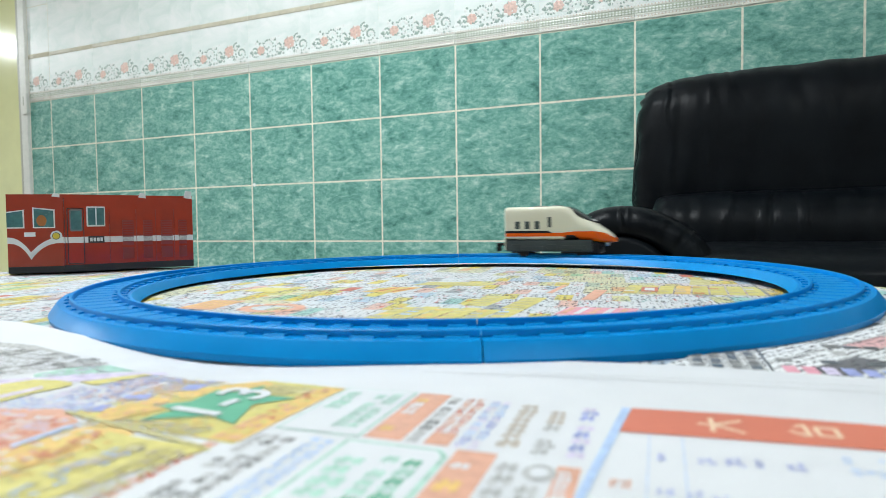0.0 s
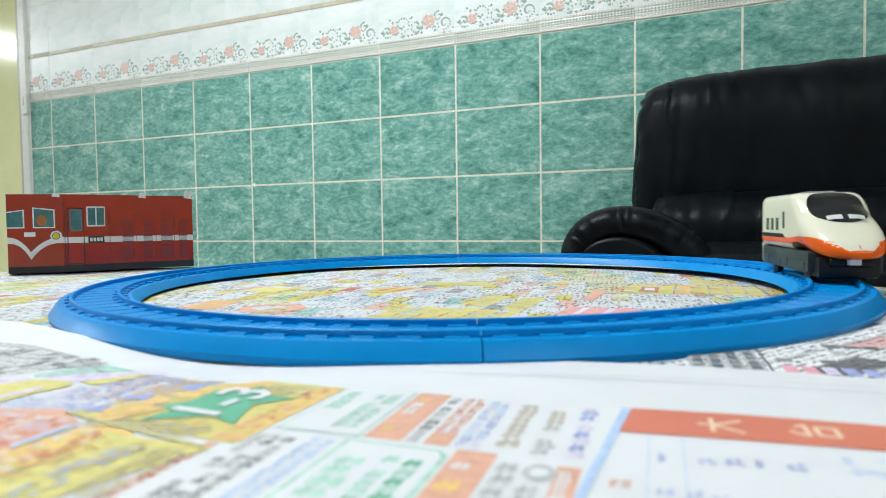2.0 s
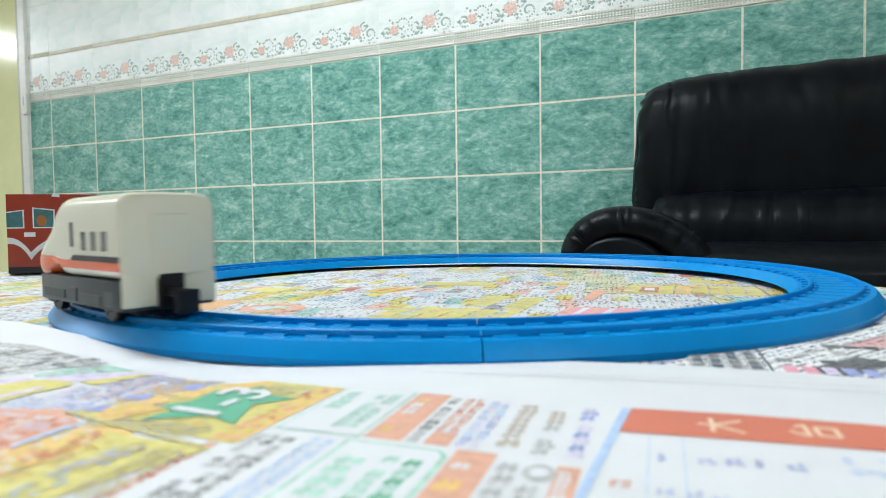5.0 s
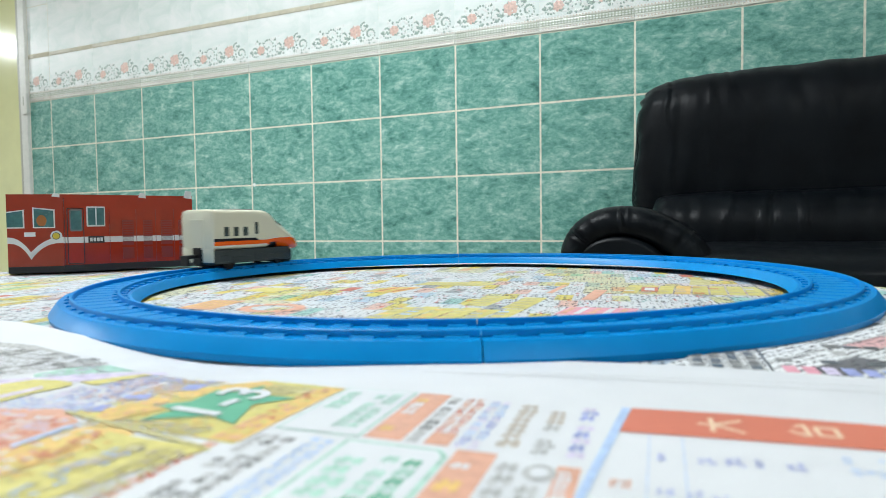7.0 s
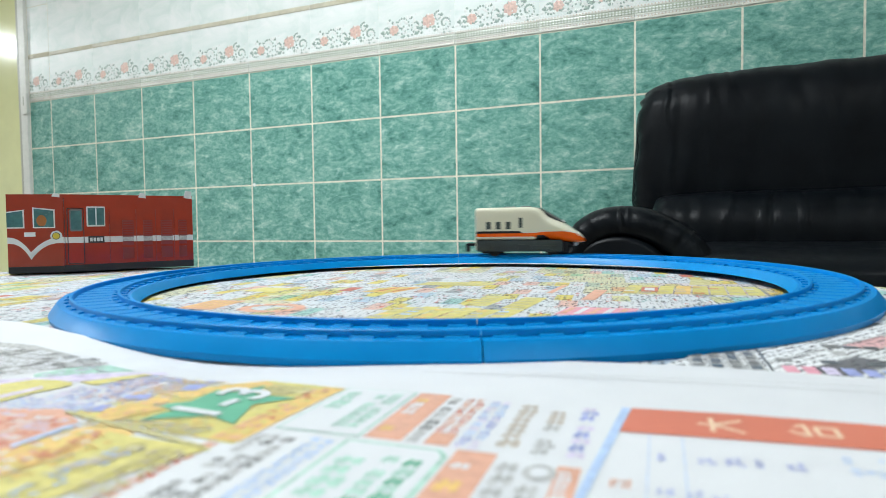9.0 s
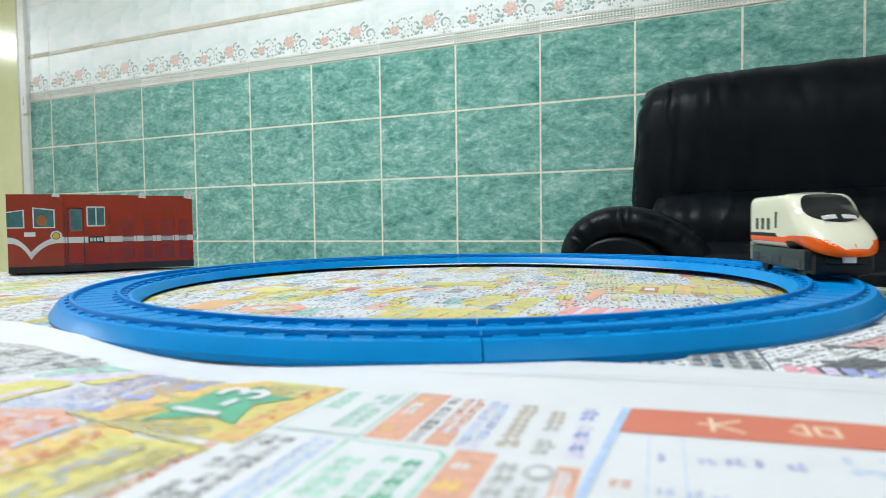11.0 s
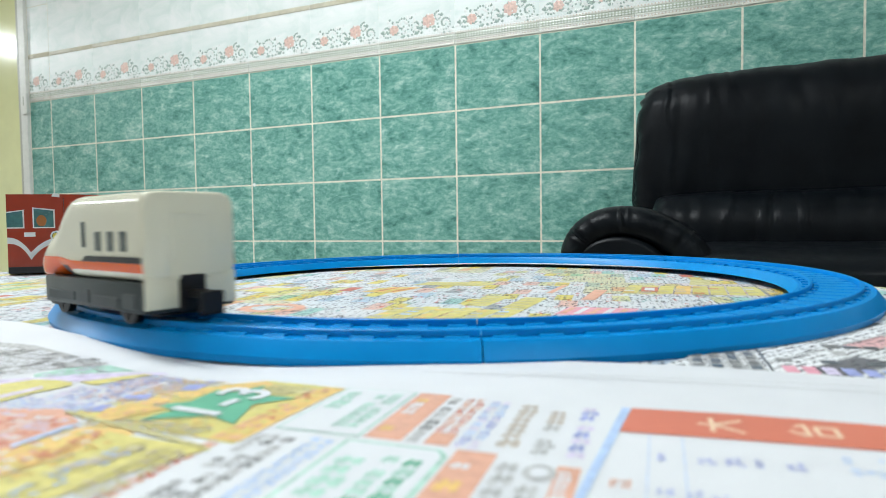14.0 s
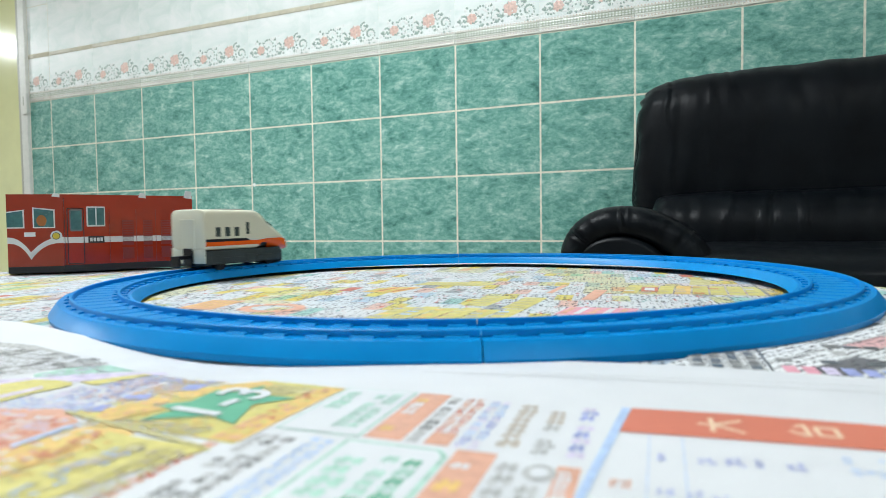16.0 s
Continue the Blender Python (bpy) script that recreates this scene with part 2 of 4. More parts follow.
def flat(outline, depth, axis_m):
    """A thin plate from a 2D outline, extruded along its own z."""
    bm = bmesh.new()
    lo = [bm.verts.new(axis_m @ Vector((x, y, 0))) for x, y in outline]
    hi = [bm.verts.new(axis_m @ Vector((x, y, depth))) for x, y in outline]
    n = len(lo)
    bm.faces.new(list(reversed(lo)))
    bm.faces.new(hi)
    for i in range(n):
        j = (i + 1) % n
        bm.faces.new((lo[i], lo[j], hi[j], hi[i]))
    bmesh.ops.recalc_face_normals(bm, faces=bm.faces[:])
    return bm


# ---- room shell ----
def room():
    x0, x1, depth = -6.2, 5.4, 5.2
    fl = part("floor", boxed(x0 - 0.2, x1 + 0.2, -depth - 0.2, 0.2, FLOOR_Z - 0.1, FLOOR_Z), M["floor"])
    ce = part("ceiling", boxed(x0 - 0.2, x1 + 0.2, -depth - 0.2, 0.2, CEILING_Z, CEILING_Z + 0.1), M["ceiling"])
    ws = part("wall_south", boxed(x0, x1, -depth - 0.15, -depth, FLOOR_Z, CEILING_Z), M["wallpaint"])
    we = part("wall_east", boxed(x1, x1 + 0.15, -depth - 0.15, 0.15, FLOOR_Z, CEILING_Z), M["wallpaint"])
    ww = part("wall_west", boxed(x0 - 0.15, x0, -depth - 0.15, 0.15, FLOOR_Z, CEILING_Z), M["wallpaint"])
    wn = part("wall_north", boxed(x0, x1, 0.0010, 0.15, FLOOR_Z, CEILING_Z), M["grout"])
    for ob, lab, cat in ((fl, "grey glazed floor tiles under the furniture", "floor"), (ce, "plain white painted ceiling", "ceiling"),
                         (ws, "plain white painted wall", "wall"), (we, "plain white painted wall", "wall"),
                         (ww, "plain white painted wall", "wall"), (wn, "wall of green marbled tiles with a floral border", "wall")):
        ob.matrix_basis = WALL
        tagged(ob, lab, cat, kind="structure")
    return wn


wall_north = room()


def fixture(a, off, turn):
    thing = empty("ceiling_light", WALL @ pose(a, -off, CEILING_Z, 0, 0, turn))
    part("housing", boxed(-0.65, 0.65, -0.14, 0.14, -0.06, 0.0, bevel=0.01), M["whiteframe"], thing)
    for y in (-0.07, 0.07):
        bm = bmesh.new()
        add_cyl(bm, 0.013, 1.18, pose(0, y, -0.085, 0, 90, 0))
        n = Nodes("glowing_tube")
        n.bsdf.inputs["Emission Color"].default_value = (0.90, 1.0, 1.0, 1)
        n.bsdf.inputs["Emission Strength"].default_value = 12.0
        part("tube", bm, n.mat, thing, "glowing white fluorescent tube", smooth=40)
    tagged(thing, "unseen white fluorescent batten light on the ceiling", "ceiling light", "ceiling lights")


fixture(1.9, 1.75, 0)
fixture(-3.85, 2.15, 90)
# unseen housing and tubes, added to go with the right-hand fill
fixture(4.5, 3.0, 0)


# ---- table ----
TURN = 10.0
TABLE = pose(-0.21, 0.278, 0, 0, 0, TURN)   # origin on the far edge
T_X0, T_X1, T_Y0 = -0.62, 0.41, -1.05


def coffee_table():
    thing = empty("coffee_table", TABLE @ pose(0, 0, FLOOR_Z))
    top = -FLOOR_Z - 0.0053
    part("tabletop", boxed(T_X0, T_X1, T_Y0, 0.0, top - 0.03, top, bevel=0.004), M["wood"], thing)
    part("apron", boxed(T_X0 + 0.05, T_X1 - 0.05, T_Y0 + 0.05, -0.05, top - 0.1, top - 0.03), M["wood"], thing)
    for x in (T_X0 + 0.06, T_X1 - 0.06):
        for y in (T_Y0 + 0.06, -0.06):
            part("leg", boxed(x - 0.03, x + 0.03, y - 0.03, y + 0.03, 0, top - 0.03, bevel=0.004), M["wood"], thing)
    tagged(thing, "low brown wooden coffee table covered with newspaper", "table")


coffee_table()


def dip(x, y):
    """How far the papers sag under the near side of the track, at a place on the table."""
    du, dv = x + 0.100, y + 0.219
    return 0.0030 * math.exp(-((du * 0.92 - dv * 0.39) / 0.052) ** 2 - ((du * 0.39 + dv * 0.92) / 0.017) ** 2)


def sheet(name, x0, x1, y0, y1, m, material, lift, z=0.0, nx=110, ny=110):
    """A sheet of paper with soft waves, as a thin solid."""
    bm = bmesh.new()
    grid = []
    for j in range(ny + 1):
        row = []
        for i in range(nx + 1):
            x, y = x0 + (x1 - x0) * i / nx, y0 + (y1 - y0) * j / ny
            p = m @ Vector((x, y, 0))
            row.append(bm.verts.new((x, y, z + lift(x, y) - 0.92 * dip(p.x, p.y))))
        grid.append(row)
    for j in range(ny):
        for i in range(nx):
            bm.faces.new((grid[j][i], grid[j][i + 1], grid[j + 1][i + 1], grid[j + 1][i]))
    ob = part(name, bm, material, smooth=60)
    ob.matrix_basis = m
    return ob


under = sheet("newspaper", T_X0 + 0.002, T_X1 - 0.001, T_Y0 + 0.01, -0.001, TABLE, M["news"],
              lambda x, y: 0.0005 * noise.noise(Vector((x * 9, y * 9, 0))), -0.0018)


def ads():
    """The larger coloured advertisements of the spread sheet; places in millimetres on the print's own grid."""
    grid = TABLE.inverted() @ pose(0.0145, -0.285, 0, 0, 0, -22)
    rng = random.Random(9)

    def ad(u0, u1, v0, v1, mat, level=1, skew=0.0):
        bm = bmesh.new()
        nv = max(1, int((v1 - v0) / 12))
        nu = max(1, int((u1 - u0) / 12))
        verts = []
        for j in range(nv + 1):
            for i in range(nu + 1):
                p = grid @ Vector(((u0 + (u1 - u0) * i / nu + skew * j / nv) / 1000, (v0 + (v1 - v0) * j / nv) / 1000, 0))
                p.z = -0.0018 - 0.92 * dip(*(TABLE @ p).xy) + 0.0005 * noise.noise(Vector((p.x * 9, p.y * 9, 0))) + 0.00012 * level
                verts.append(bm.verts.new(p))
        w = nu + 1
        for j in range(nv):
            for i in range(nu):
                bm.faces.new((verts[j * w + i], verts[j * w + i + 1], verts[(j + 1) * w + i + 1], verts[(j + 1) * w + i]))
        part("advertisement", bm, M[mat], under)

    # a row of yellow boxes
    for k in range(8):
        ad(-14 + 10 * k, -5.2 + 10 * k, 246, 298, "p_yellow" if k != 3 else "p_orange", 1, 3)
        for j in range(5):
            if rng.random() < 0.7:
                v = 250 + 9.5 * j
                ad(-13 + 10 * k, -7 + 10 * k, v, v + rng.uniform(2.5, 6), rng.choice(("p_olive", "p_red", "p_white", "p_brown")), 2)
    ad(-3, 7, 256, 284, "p_red", 3)
    ad(-1, 5, 261, 279, "p_white", 4)
    ad(-174, -151, 218, 252, "p_orange", 1, 6)
    for k in range(4):
        ad(-172 + 5.4 * k, -169.5 + 5.4 * k, 222, 248, "p_red" if k % 2 else "p_yellow", 2, 5)
    ad(-238, -215, 124, 160, "p_salmon", 1, -4)
    for k in range(5):
        ad(-236 + 4.2 * k, -234 + 4.2 * k, 127, 157, "p_orange", 2, -4)
    for k in range(6):
        ad(-124 + 11 * k, -115 + 11 * k, 118, 158 + 4 * (k % 2), "p_yellow", 1, 4)
        for j in range(4):
            ad(-122.5 + 11 * k, -117 + 11 * k, 122 + 9 * j, 126 + 9 * j, rng.choice(("p_olive", "p_blue", "p_orange", "p_grey")), 2)
    ad(-92, -78, 170, 214, "p_yellow", 1, 3)
    ad(-69, -56, 164, 212, "p_yellow", 1, 3)
    for j in range(4):
        ad(-90, -80, 174 + 10 * j, 179 + 10 * j, "p_olive", 2)
        ad(-67, -58, 168 + 11 * j, 173 + 11 * j, "p_olive", 2)
    ad(-158, -108, 268, 292, "p_yellow", 1, 5)
    for k in range(8):
        ad(-156 + 6 * k, -152.5 + 6 * k, 271, 289, "p_olive", 2, 3)
    ad(-256, -230, 204, 230, "p_yellow", 1)
    ad(-40, -6, 150, 178, "p_pink", 1, 4)
    for k in range(5):
        ad(-38 + 6.4 * k, -35 + 6.4 * k, 153, 175, "p_white" if k % 2 else "p_salmon", 2, 3)
    ad(-58, -54, 235, 286, "p_salmon", 1, 3)
    ad(-34, -26, 208, 262, "p_salmon", 1, 3)
    ad(27, 40, 305, 345, "p_olive", 1, 3)
    ad(66, 68, 245, 330, "p_black", 1)
    for k in range(14):
        a = 2 * math.pi * k / 14
        ad(-187 + 15 * math.cos(a) - 3, -187 + 15 * math.cos(a) + 3, 138 + 13 * math.sin(a) - 3.5, 138 + 13 * math.sin(a) + 3.5, "p_salmon", 1)


ads()
tagged(under, "newspaper of small coloured advertisements spread over the table", "newspaper")


def news_grey():
    """Closely set black print in narrow columns with rules between."""
    n = Nodes("grey_classified_print")
    mp = n.add("ShaderNodeMapping")
    mp.inputs["Rotation"].default_value = (0, 0, radians(8))
    n.link(n.coord.outputs["Object"], mp.inputs[0])
    b = n.add("ShaderNodeTexBrick")
    for key, value in (("Scale", 1.0), ("Brick Width", 0.030), ("Row Height", 0.011), ("Mortar Size", 0.0004)):
        b.inputs[key].default_value = value
    b.inputs["Color1"].default_value, b.inputs["Color2"].default_value, b.inputs["Mortar"].default_value = (0, 0, 0, 1), (1, 1, 1, 1), (0.5, 0.5, 0.5, 1)
    n.link(mp.outputs[0], b.inputs["Vector"])
    base = n.ramp(b.outputs["Color"], [(0.0, (0.70, 0.71, 0.72)), (0.62, (0.60, 0.61, 0.62)), (0.74, (0.72, 0.73, 0.74)), (0.9, (0.16, 0.16, 0.17)), (0.96, (0.66, 0.40, 0.40))], True)
    t = n.add("ShaderNodeTexNoise")
    t.inputs["Scale"].default_value, t.inputs["Detail"].default_value = 620, 3
    n.link(mp.outputs[0], t.inputs["Vector"])
    glyph = n.ramp(t.outputs["Fac"], [(0.50, (0, 0, 0)), (0.56, (1, 1, 1))])
    rows = n.add("ShaderNodeTexWave")
    rows.bands_direction = "Y"
    rows.inputs["Scale"].default_value = 105
    n.link(mp.outputs[0], rows.inputs["Vector"])
    lines = n.ramp(rows.outputs["Fac"], [(0.3, (0, 0, 0)), (0.45, (1, 1, 1))])
    col = n.mix(n.math("MULTIPLY", n.math("MULTIPLY", glyph, lines), 0.85), base, (0.05, 0.05, 0.06))
    edge = n.ramp(b.outputs["Fac"], [(0.4, (1, 1, 1)), (0.6, (0.3, 0.3, 0.3))])
    return n.set(n.mix(0.9, col, edge, "MULTIPLY"), 0.62, spec=0.3)


grey_sheet = sheet("newspaper", -0.20, 0.16, -0.30, 0.0, pose(0.1324, -0.1694, 0, 0, 0, 38), news_grey(),
                   lambda x, y: -0.0009 + 0.0002 * noise.noise(Vector((x * 9, y * 9, 5))), 0.0)


def grey_ads():
    grid = grey_sheet.matrix_basis.inverted() @ pose(0.0145, -0.285, 0, 0, 0, -22)
    rng = random.Random(4)

    def ad(u0, u1, v0, v1, mat, level=1):
        bm = bmesh.new()
        vs = []
        for u, v in ((u0, v0), (u1, v0), (u1, v1), (u0, v1)):
            p = grid @ Vector((u / 1000, v / 1000, 0))
            p.z = -0.0009 + 0.0002 * noise.noise(Vector((p.x * 9, p.y * 9, 5))) + 0.00015 * level
            vs.append(bm.verts.new(p))
        bm.faces.new(vs)
        part("advertisement", bm, M[mat], grey_sheet)

    for k in range(4):
        ad(15 + 5.2 * k, 19.6 + 5.2 * k, 48, 76, "p_grey", 1)
        for j in range(4):
            ad(16 + 5.2 * k, 18.8 + 5.2 * k, 50 + 6.5 * j, 54.5 + 6.5 * j, rng.choice(("p_black", "cardgrey", "cardgrey")), 2)
    ad(36.4, 37.2, 47, 90, "cardgrey", 1)
    for k in range(7):
        ad(40 + 5 * k, 43.6 + 5 * k, 49, 58, ("p_pink", "p_pink", "p_lilac", "p_navy", "p_navy", "p_navy", "p_blue")[k], 1)
    for k in range(9):
        for j in range(3):
            if rng.random() < 0.7:
                ad(40 + 6 * k, 44.5 + 6 * k, 64 + 13 * j, 64 + 13 * j + rng.uniform(3, 8), rng.choice(("p_black", "p_grey", "cardgrey")), 1)


grey_ads()
tagged(grey_sheet, "sheet of closely printed black and white newspaper on the table", "newspaper")


# ---- toy track ----
R = 0.2325
Z_LEDGE, Z_RIDGE = 0.0065, 0.0090
R_OUT_RIDGE, R_IN_RIDGE = 0.9779 * R, 0.8854 * R
RIDGE_W = 0.0016
R_CENTRE = (R_OUT_RIDGE + R_IN_RIDGE - RIDGE_W) / 2 
R_IN = R_CENTRE - (R - R_CENTRE)
SKIRT = 0.0038
TIES = 96
# the ring lies a little higher on the side towards the sofa
SLANT = Matrix.Translation((0, -0.0004, 0.0002)) @ pose(0, 0, 0, 0.155, -0.285, 0)


def ring_sector(profile, a0, a1, steps, name, parent):
    bm = bmesh.new()
    rings = []
    for i in range(steps + 1):
        a = a0 + (a1 - a0) * i / steps
        c, s = math.cos(a), math.sin(a)
        rings.append([(r * c, r * s, z) for r, z in profile])
    add_loft(bm, rings)
    return part(name, bm, M["blue"], parent, smooth=30)


def track():
    w = RIDGE_W
    bed = Z_LEDGE - 0.0001
    ro, ri = R_OUT_RIDGE, R_IN_RIDGE
    prof = [(R + SKIRT - 0.0006, -0.0015), (R + SKIRT, 0.0011), (R + 0.0006, Z_LEDGE - 0.0007), (R - 0.0002, Z_LEDGE), (ro + 0.0002, Z_LEDGE), (ro, Z_RIDGE - 0.0003), (ro - 0.0004, Z_RIDGE), (ro - w + 0.0004, Z_RIDGE), (ro - w, Z_RIDGE - 0.0003), (ro - w - 0.0002, bed),
            (ri + 0.0002, bed), (ri, Z_RIDGE - 0.0003), (ri - 0.0004, Z_RIDGE), (ri - w + 0.0004, Z_RIDGE), (ri - w, Z_RIDGE - 0.0003), (ri - w - 0.0002, Z_LEDGE),
            (R_IN + 0.0002, Z_LEDGE), (R_IN - 0.0006, Z_LEDGE - 0.0007), (R_IN - SKIRT, 0.0011), (R_IN - SKIRT + 0.0012, 0.0011), (R_IN + 0.001, 0.0040), (R - 0.001, 0.0040), (R + SKIRT - 0.0019, -0.0015)]
    joints = (radians(-93.1), radians(85.5))
    spans = ((joints[0], joints[1]), (joints[1], joints[0] + 2 * math.pi))
    tie_bm = bmesh.new()
    hw = 0.0043
    for r0, r1, rise in ((ro - 0.0001, ro + 0.62 * (R - ro), 0.0007), (ri - 0.0001, ri + 0.0034, 0.0006), (ri + 0.0034, ro - w - 0.0001, 0.00012), (R_IN + 0.0020, ri - w + 0.0001, 0.0009)):
        vs = add_box(tie_bm, r0, r1, -hw * r0 / R, hw * r0 / R, Z_LEDGE - 0.0006, Z_LEDGE + rise)
        for v in vs:
            if v.co.z > Z_LEDGE:
                v.co.y *= 0.90
                if abs(v.co.x - r1) < 1e-6 and r1 > ri:
                    v.co.x -= 2.0 * rise
    tie_mesh = bpy.data.meshes.new("tie")
    tie_bm.to_mesh(tie_mesh)
    tie_bm.free()
    tie_mesh.materials.append(M["blue"])
    for a0, a1 in spans:
        thing = empty("toy_track", SLANT)
        gap = 0.00018 / R
        ring_sector(prof, a0 + gap, a1 - gap, 110, "rail", thing)
        count = round((a1 - a0) / (2 * math.pi) * TIES)
        for k in range(count):
            ob = new("tie", tie_mesh)
            ob.parent = thing
            ob.rotation_euler = (0, 0, a0 + (k + 0.5) * (a1 - a0) / count)
        tagged(thing, "bright blue plastic half circle of toy railway track", "toy track", "track pieces")


track()


# ---- toy train ----
TRAIN_L = 0.111
HALF_W = 0.0183
ROOF = 0.0484
NOSE = 0.0508


def smoothstep(a, b, x):
    t = max(0.0, min(1.0, (x - a) / (b - a)))
    return t * t * (3 - 2 * t)


def lerp_table(table, x):
    """Smooth value at x between the rows (x, value) of a short table."""
    if x <= table[0][0]:
        return table[0][1]
    for (x0, v0), (x1, v1) in zip(table, table[1:]):
        if x <= x1:
            return v0 + (v1 - v0) * (x - x0) / (x1 - x0)
    return table[-1][1]


ROOFLINE = ((-0.06, ROOF), (-0.002, ROOF), (0.0035, 0.0478), (0.0073, 0.0466), (0.0111, 0.0449), (0.0140, 0.0430), (0.0180, 0.0407), (0.0226, 0.0381), (0.0270, 0.0352), (0.0313, 0.0320), (0.0360, 0.0286), (0.0417, 0.0247), (0.0465, 0.0208), (0.0495, 0.0176), (0.0508, 0.0152))
BELLY = ((-0.06, 0.0158), (0.013, 0.0155), (0.021, 0.0134), (0.044, 0.0126), (0.0508, 0.0136))


def section(x):
    """Half width, belly height, roof height and squareness of the car body at x."""
    nose = NOSE
    k = max(0.0, min(1.0, (x - 0.002) / (nose - 0.002)))
    w = HALF_W * max(0.0, 1 - max(0.0, (k - 0.10) / 0.905) ** 3.5) ** 0.5
    e = 7.0 - 4.6 * smoothstep(-0.12, 0.30, (x - 0.004) / (nose - 0.004)) + 0.6 * smoothstep(0.4, 0.8, k)
    return max(w, 0.002), lerp_table(BELLY, x), max(lerp_table(ROOFLINE, x), lerp_table(BELLY, x) + 0.0012), e


def body_ring(x, n, inset=0.0):
    w, z0, z1, e = section(x)
    pts = []
    for i in range(n):
        a = 2 * math.pi * (i + 0.5) / n
        c, s = math.cos(a), math.sin(a)
        y = (w - inset) * math.copysign(abs(c) ** (2 / e), c)
        z = (z0 + z1) / 2 + ((z1 - z0) / 2 - inset) * math.copysign(abs(s) ** (2 / e), s)
        pts.append((x, y, z))
    return pts


def side_y(x, z):
    """Half width of the body at height z."""
    w, z0, z1, e = section(x)
    q = min(1.0, abs((z - (z0 + z1) / 2) / ((z1 - z0) / 2)))
    return w * max(0.0, 1 - q ** e) ** (1 / e)


def top_z(x, y):
    w, z0, z1, e = section(x)
    q = min(0.999, abs(y) / w)
    return (z0 + z1) / 2 + (z1 - z0) / 2 * (1 - q ** e) ** (1 / e)


def side_patch(x0, x1, lo, hi, side, proud=0.00022, nx=28, nz=6):
    """A painted or moulded patch that lies on one flank of the body."""
    bm = bmesh.new()
    grid = []
    for i in range(nx + 1):
        x = x0 + (x1 - x0) * i / nx
        w, zb, zt, e = section(x)
        a, b = max(lo(x), zb), min(hi(x), zt)
        b = max(a, b)
        col = []
        for j in range(nz + 1):
            z = a + (b - a) * j / nz
            y = side_y(x, z)
            lift = proud
            col.append(bm.verts.new((x, side * (y + lift), z)))
        grid.append(col)
    for i in range(nx):
        for j in range(nz):
            q = (grid[i][j], grid[i + 1][j], grid[i + 1][j + 1], grid[i][j + 1])
            try:
                bm.faces.new(q if side < 0 else tuple(reversed(q)))
            except ValueError:
                pass
    bmesh.ops.remove_doubles(bm, verts=bm.verts[:], dist=1e-6)
    out = bmesh.ops.extrude_face_region(bm, geom=bm.faces[:])
    vs = [v for v in out["geom"] if isinstance(v, bmesh.types.BMVert)]
    bmesh.ops.translate(bm, vec=(0, -side * (proud + 0.0003), 0), verts=vs)
    bmesh.ops.recalc_face_normals(bm, faces=bm.faces[:])
    return bm


def hood_patch(x0, x1, half, proud=0.0004, nx=22, ny=22):
    """A patch that lies on the sloping front, half(x) wide to each side."""
    bm = bmesh.new()
    grid = []
    for i in range(nx + 1):
        x = x0 + (x1 - x0) * i / nx
        w = half(x)
        grid.append([bm.verts.new((x + proud * 0.5, w * (2 * j / ny - 1), top_z(x, w * (2 * j / ny - 1)) + proud)) for j in range(ny + 1)])
    for i in range(nx):
        for j in range(ny):
            bm.faces.new((grid[i][j], grid[i + 1][j], grid[i + 1][j + 1], grid[i][j + 1]))
    out = bmesh.ops.extrude_face_region(bm, geom=bm.faces[:])
    vs = [v for v in out["geom"] if isinstance(v, bmesh.types.BMVert)]
    bmesh.ops.translate(bm, vec=(-0.0003, 0, -proud - 0.0004), verts=vs)
    bmesh.ops.recalc_face_normals(bm, faces=bm.faces[:])
    return bm


WHEEL_R = 0.0066
AXLES = []


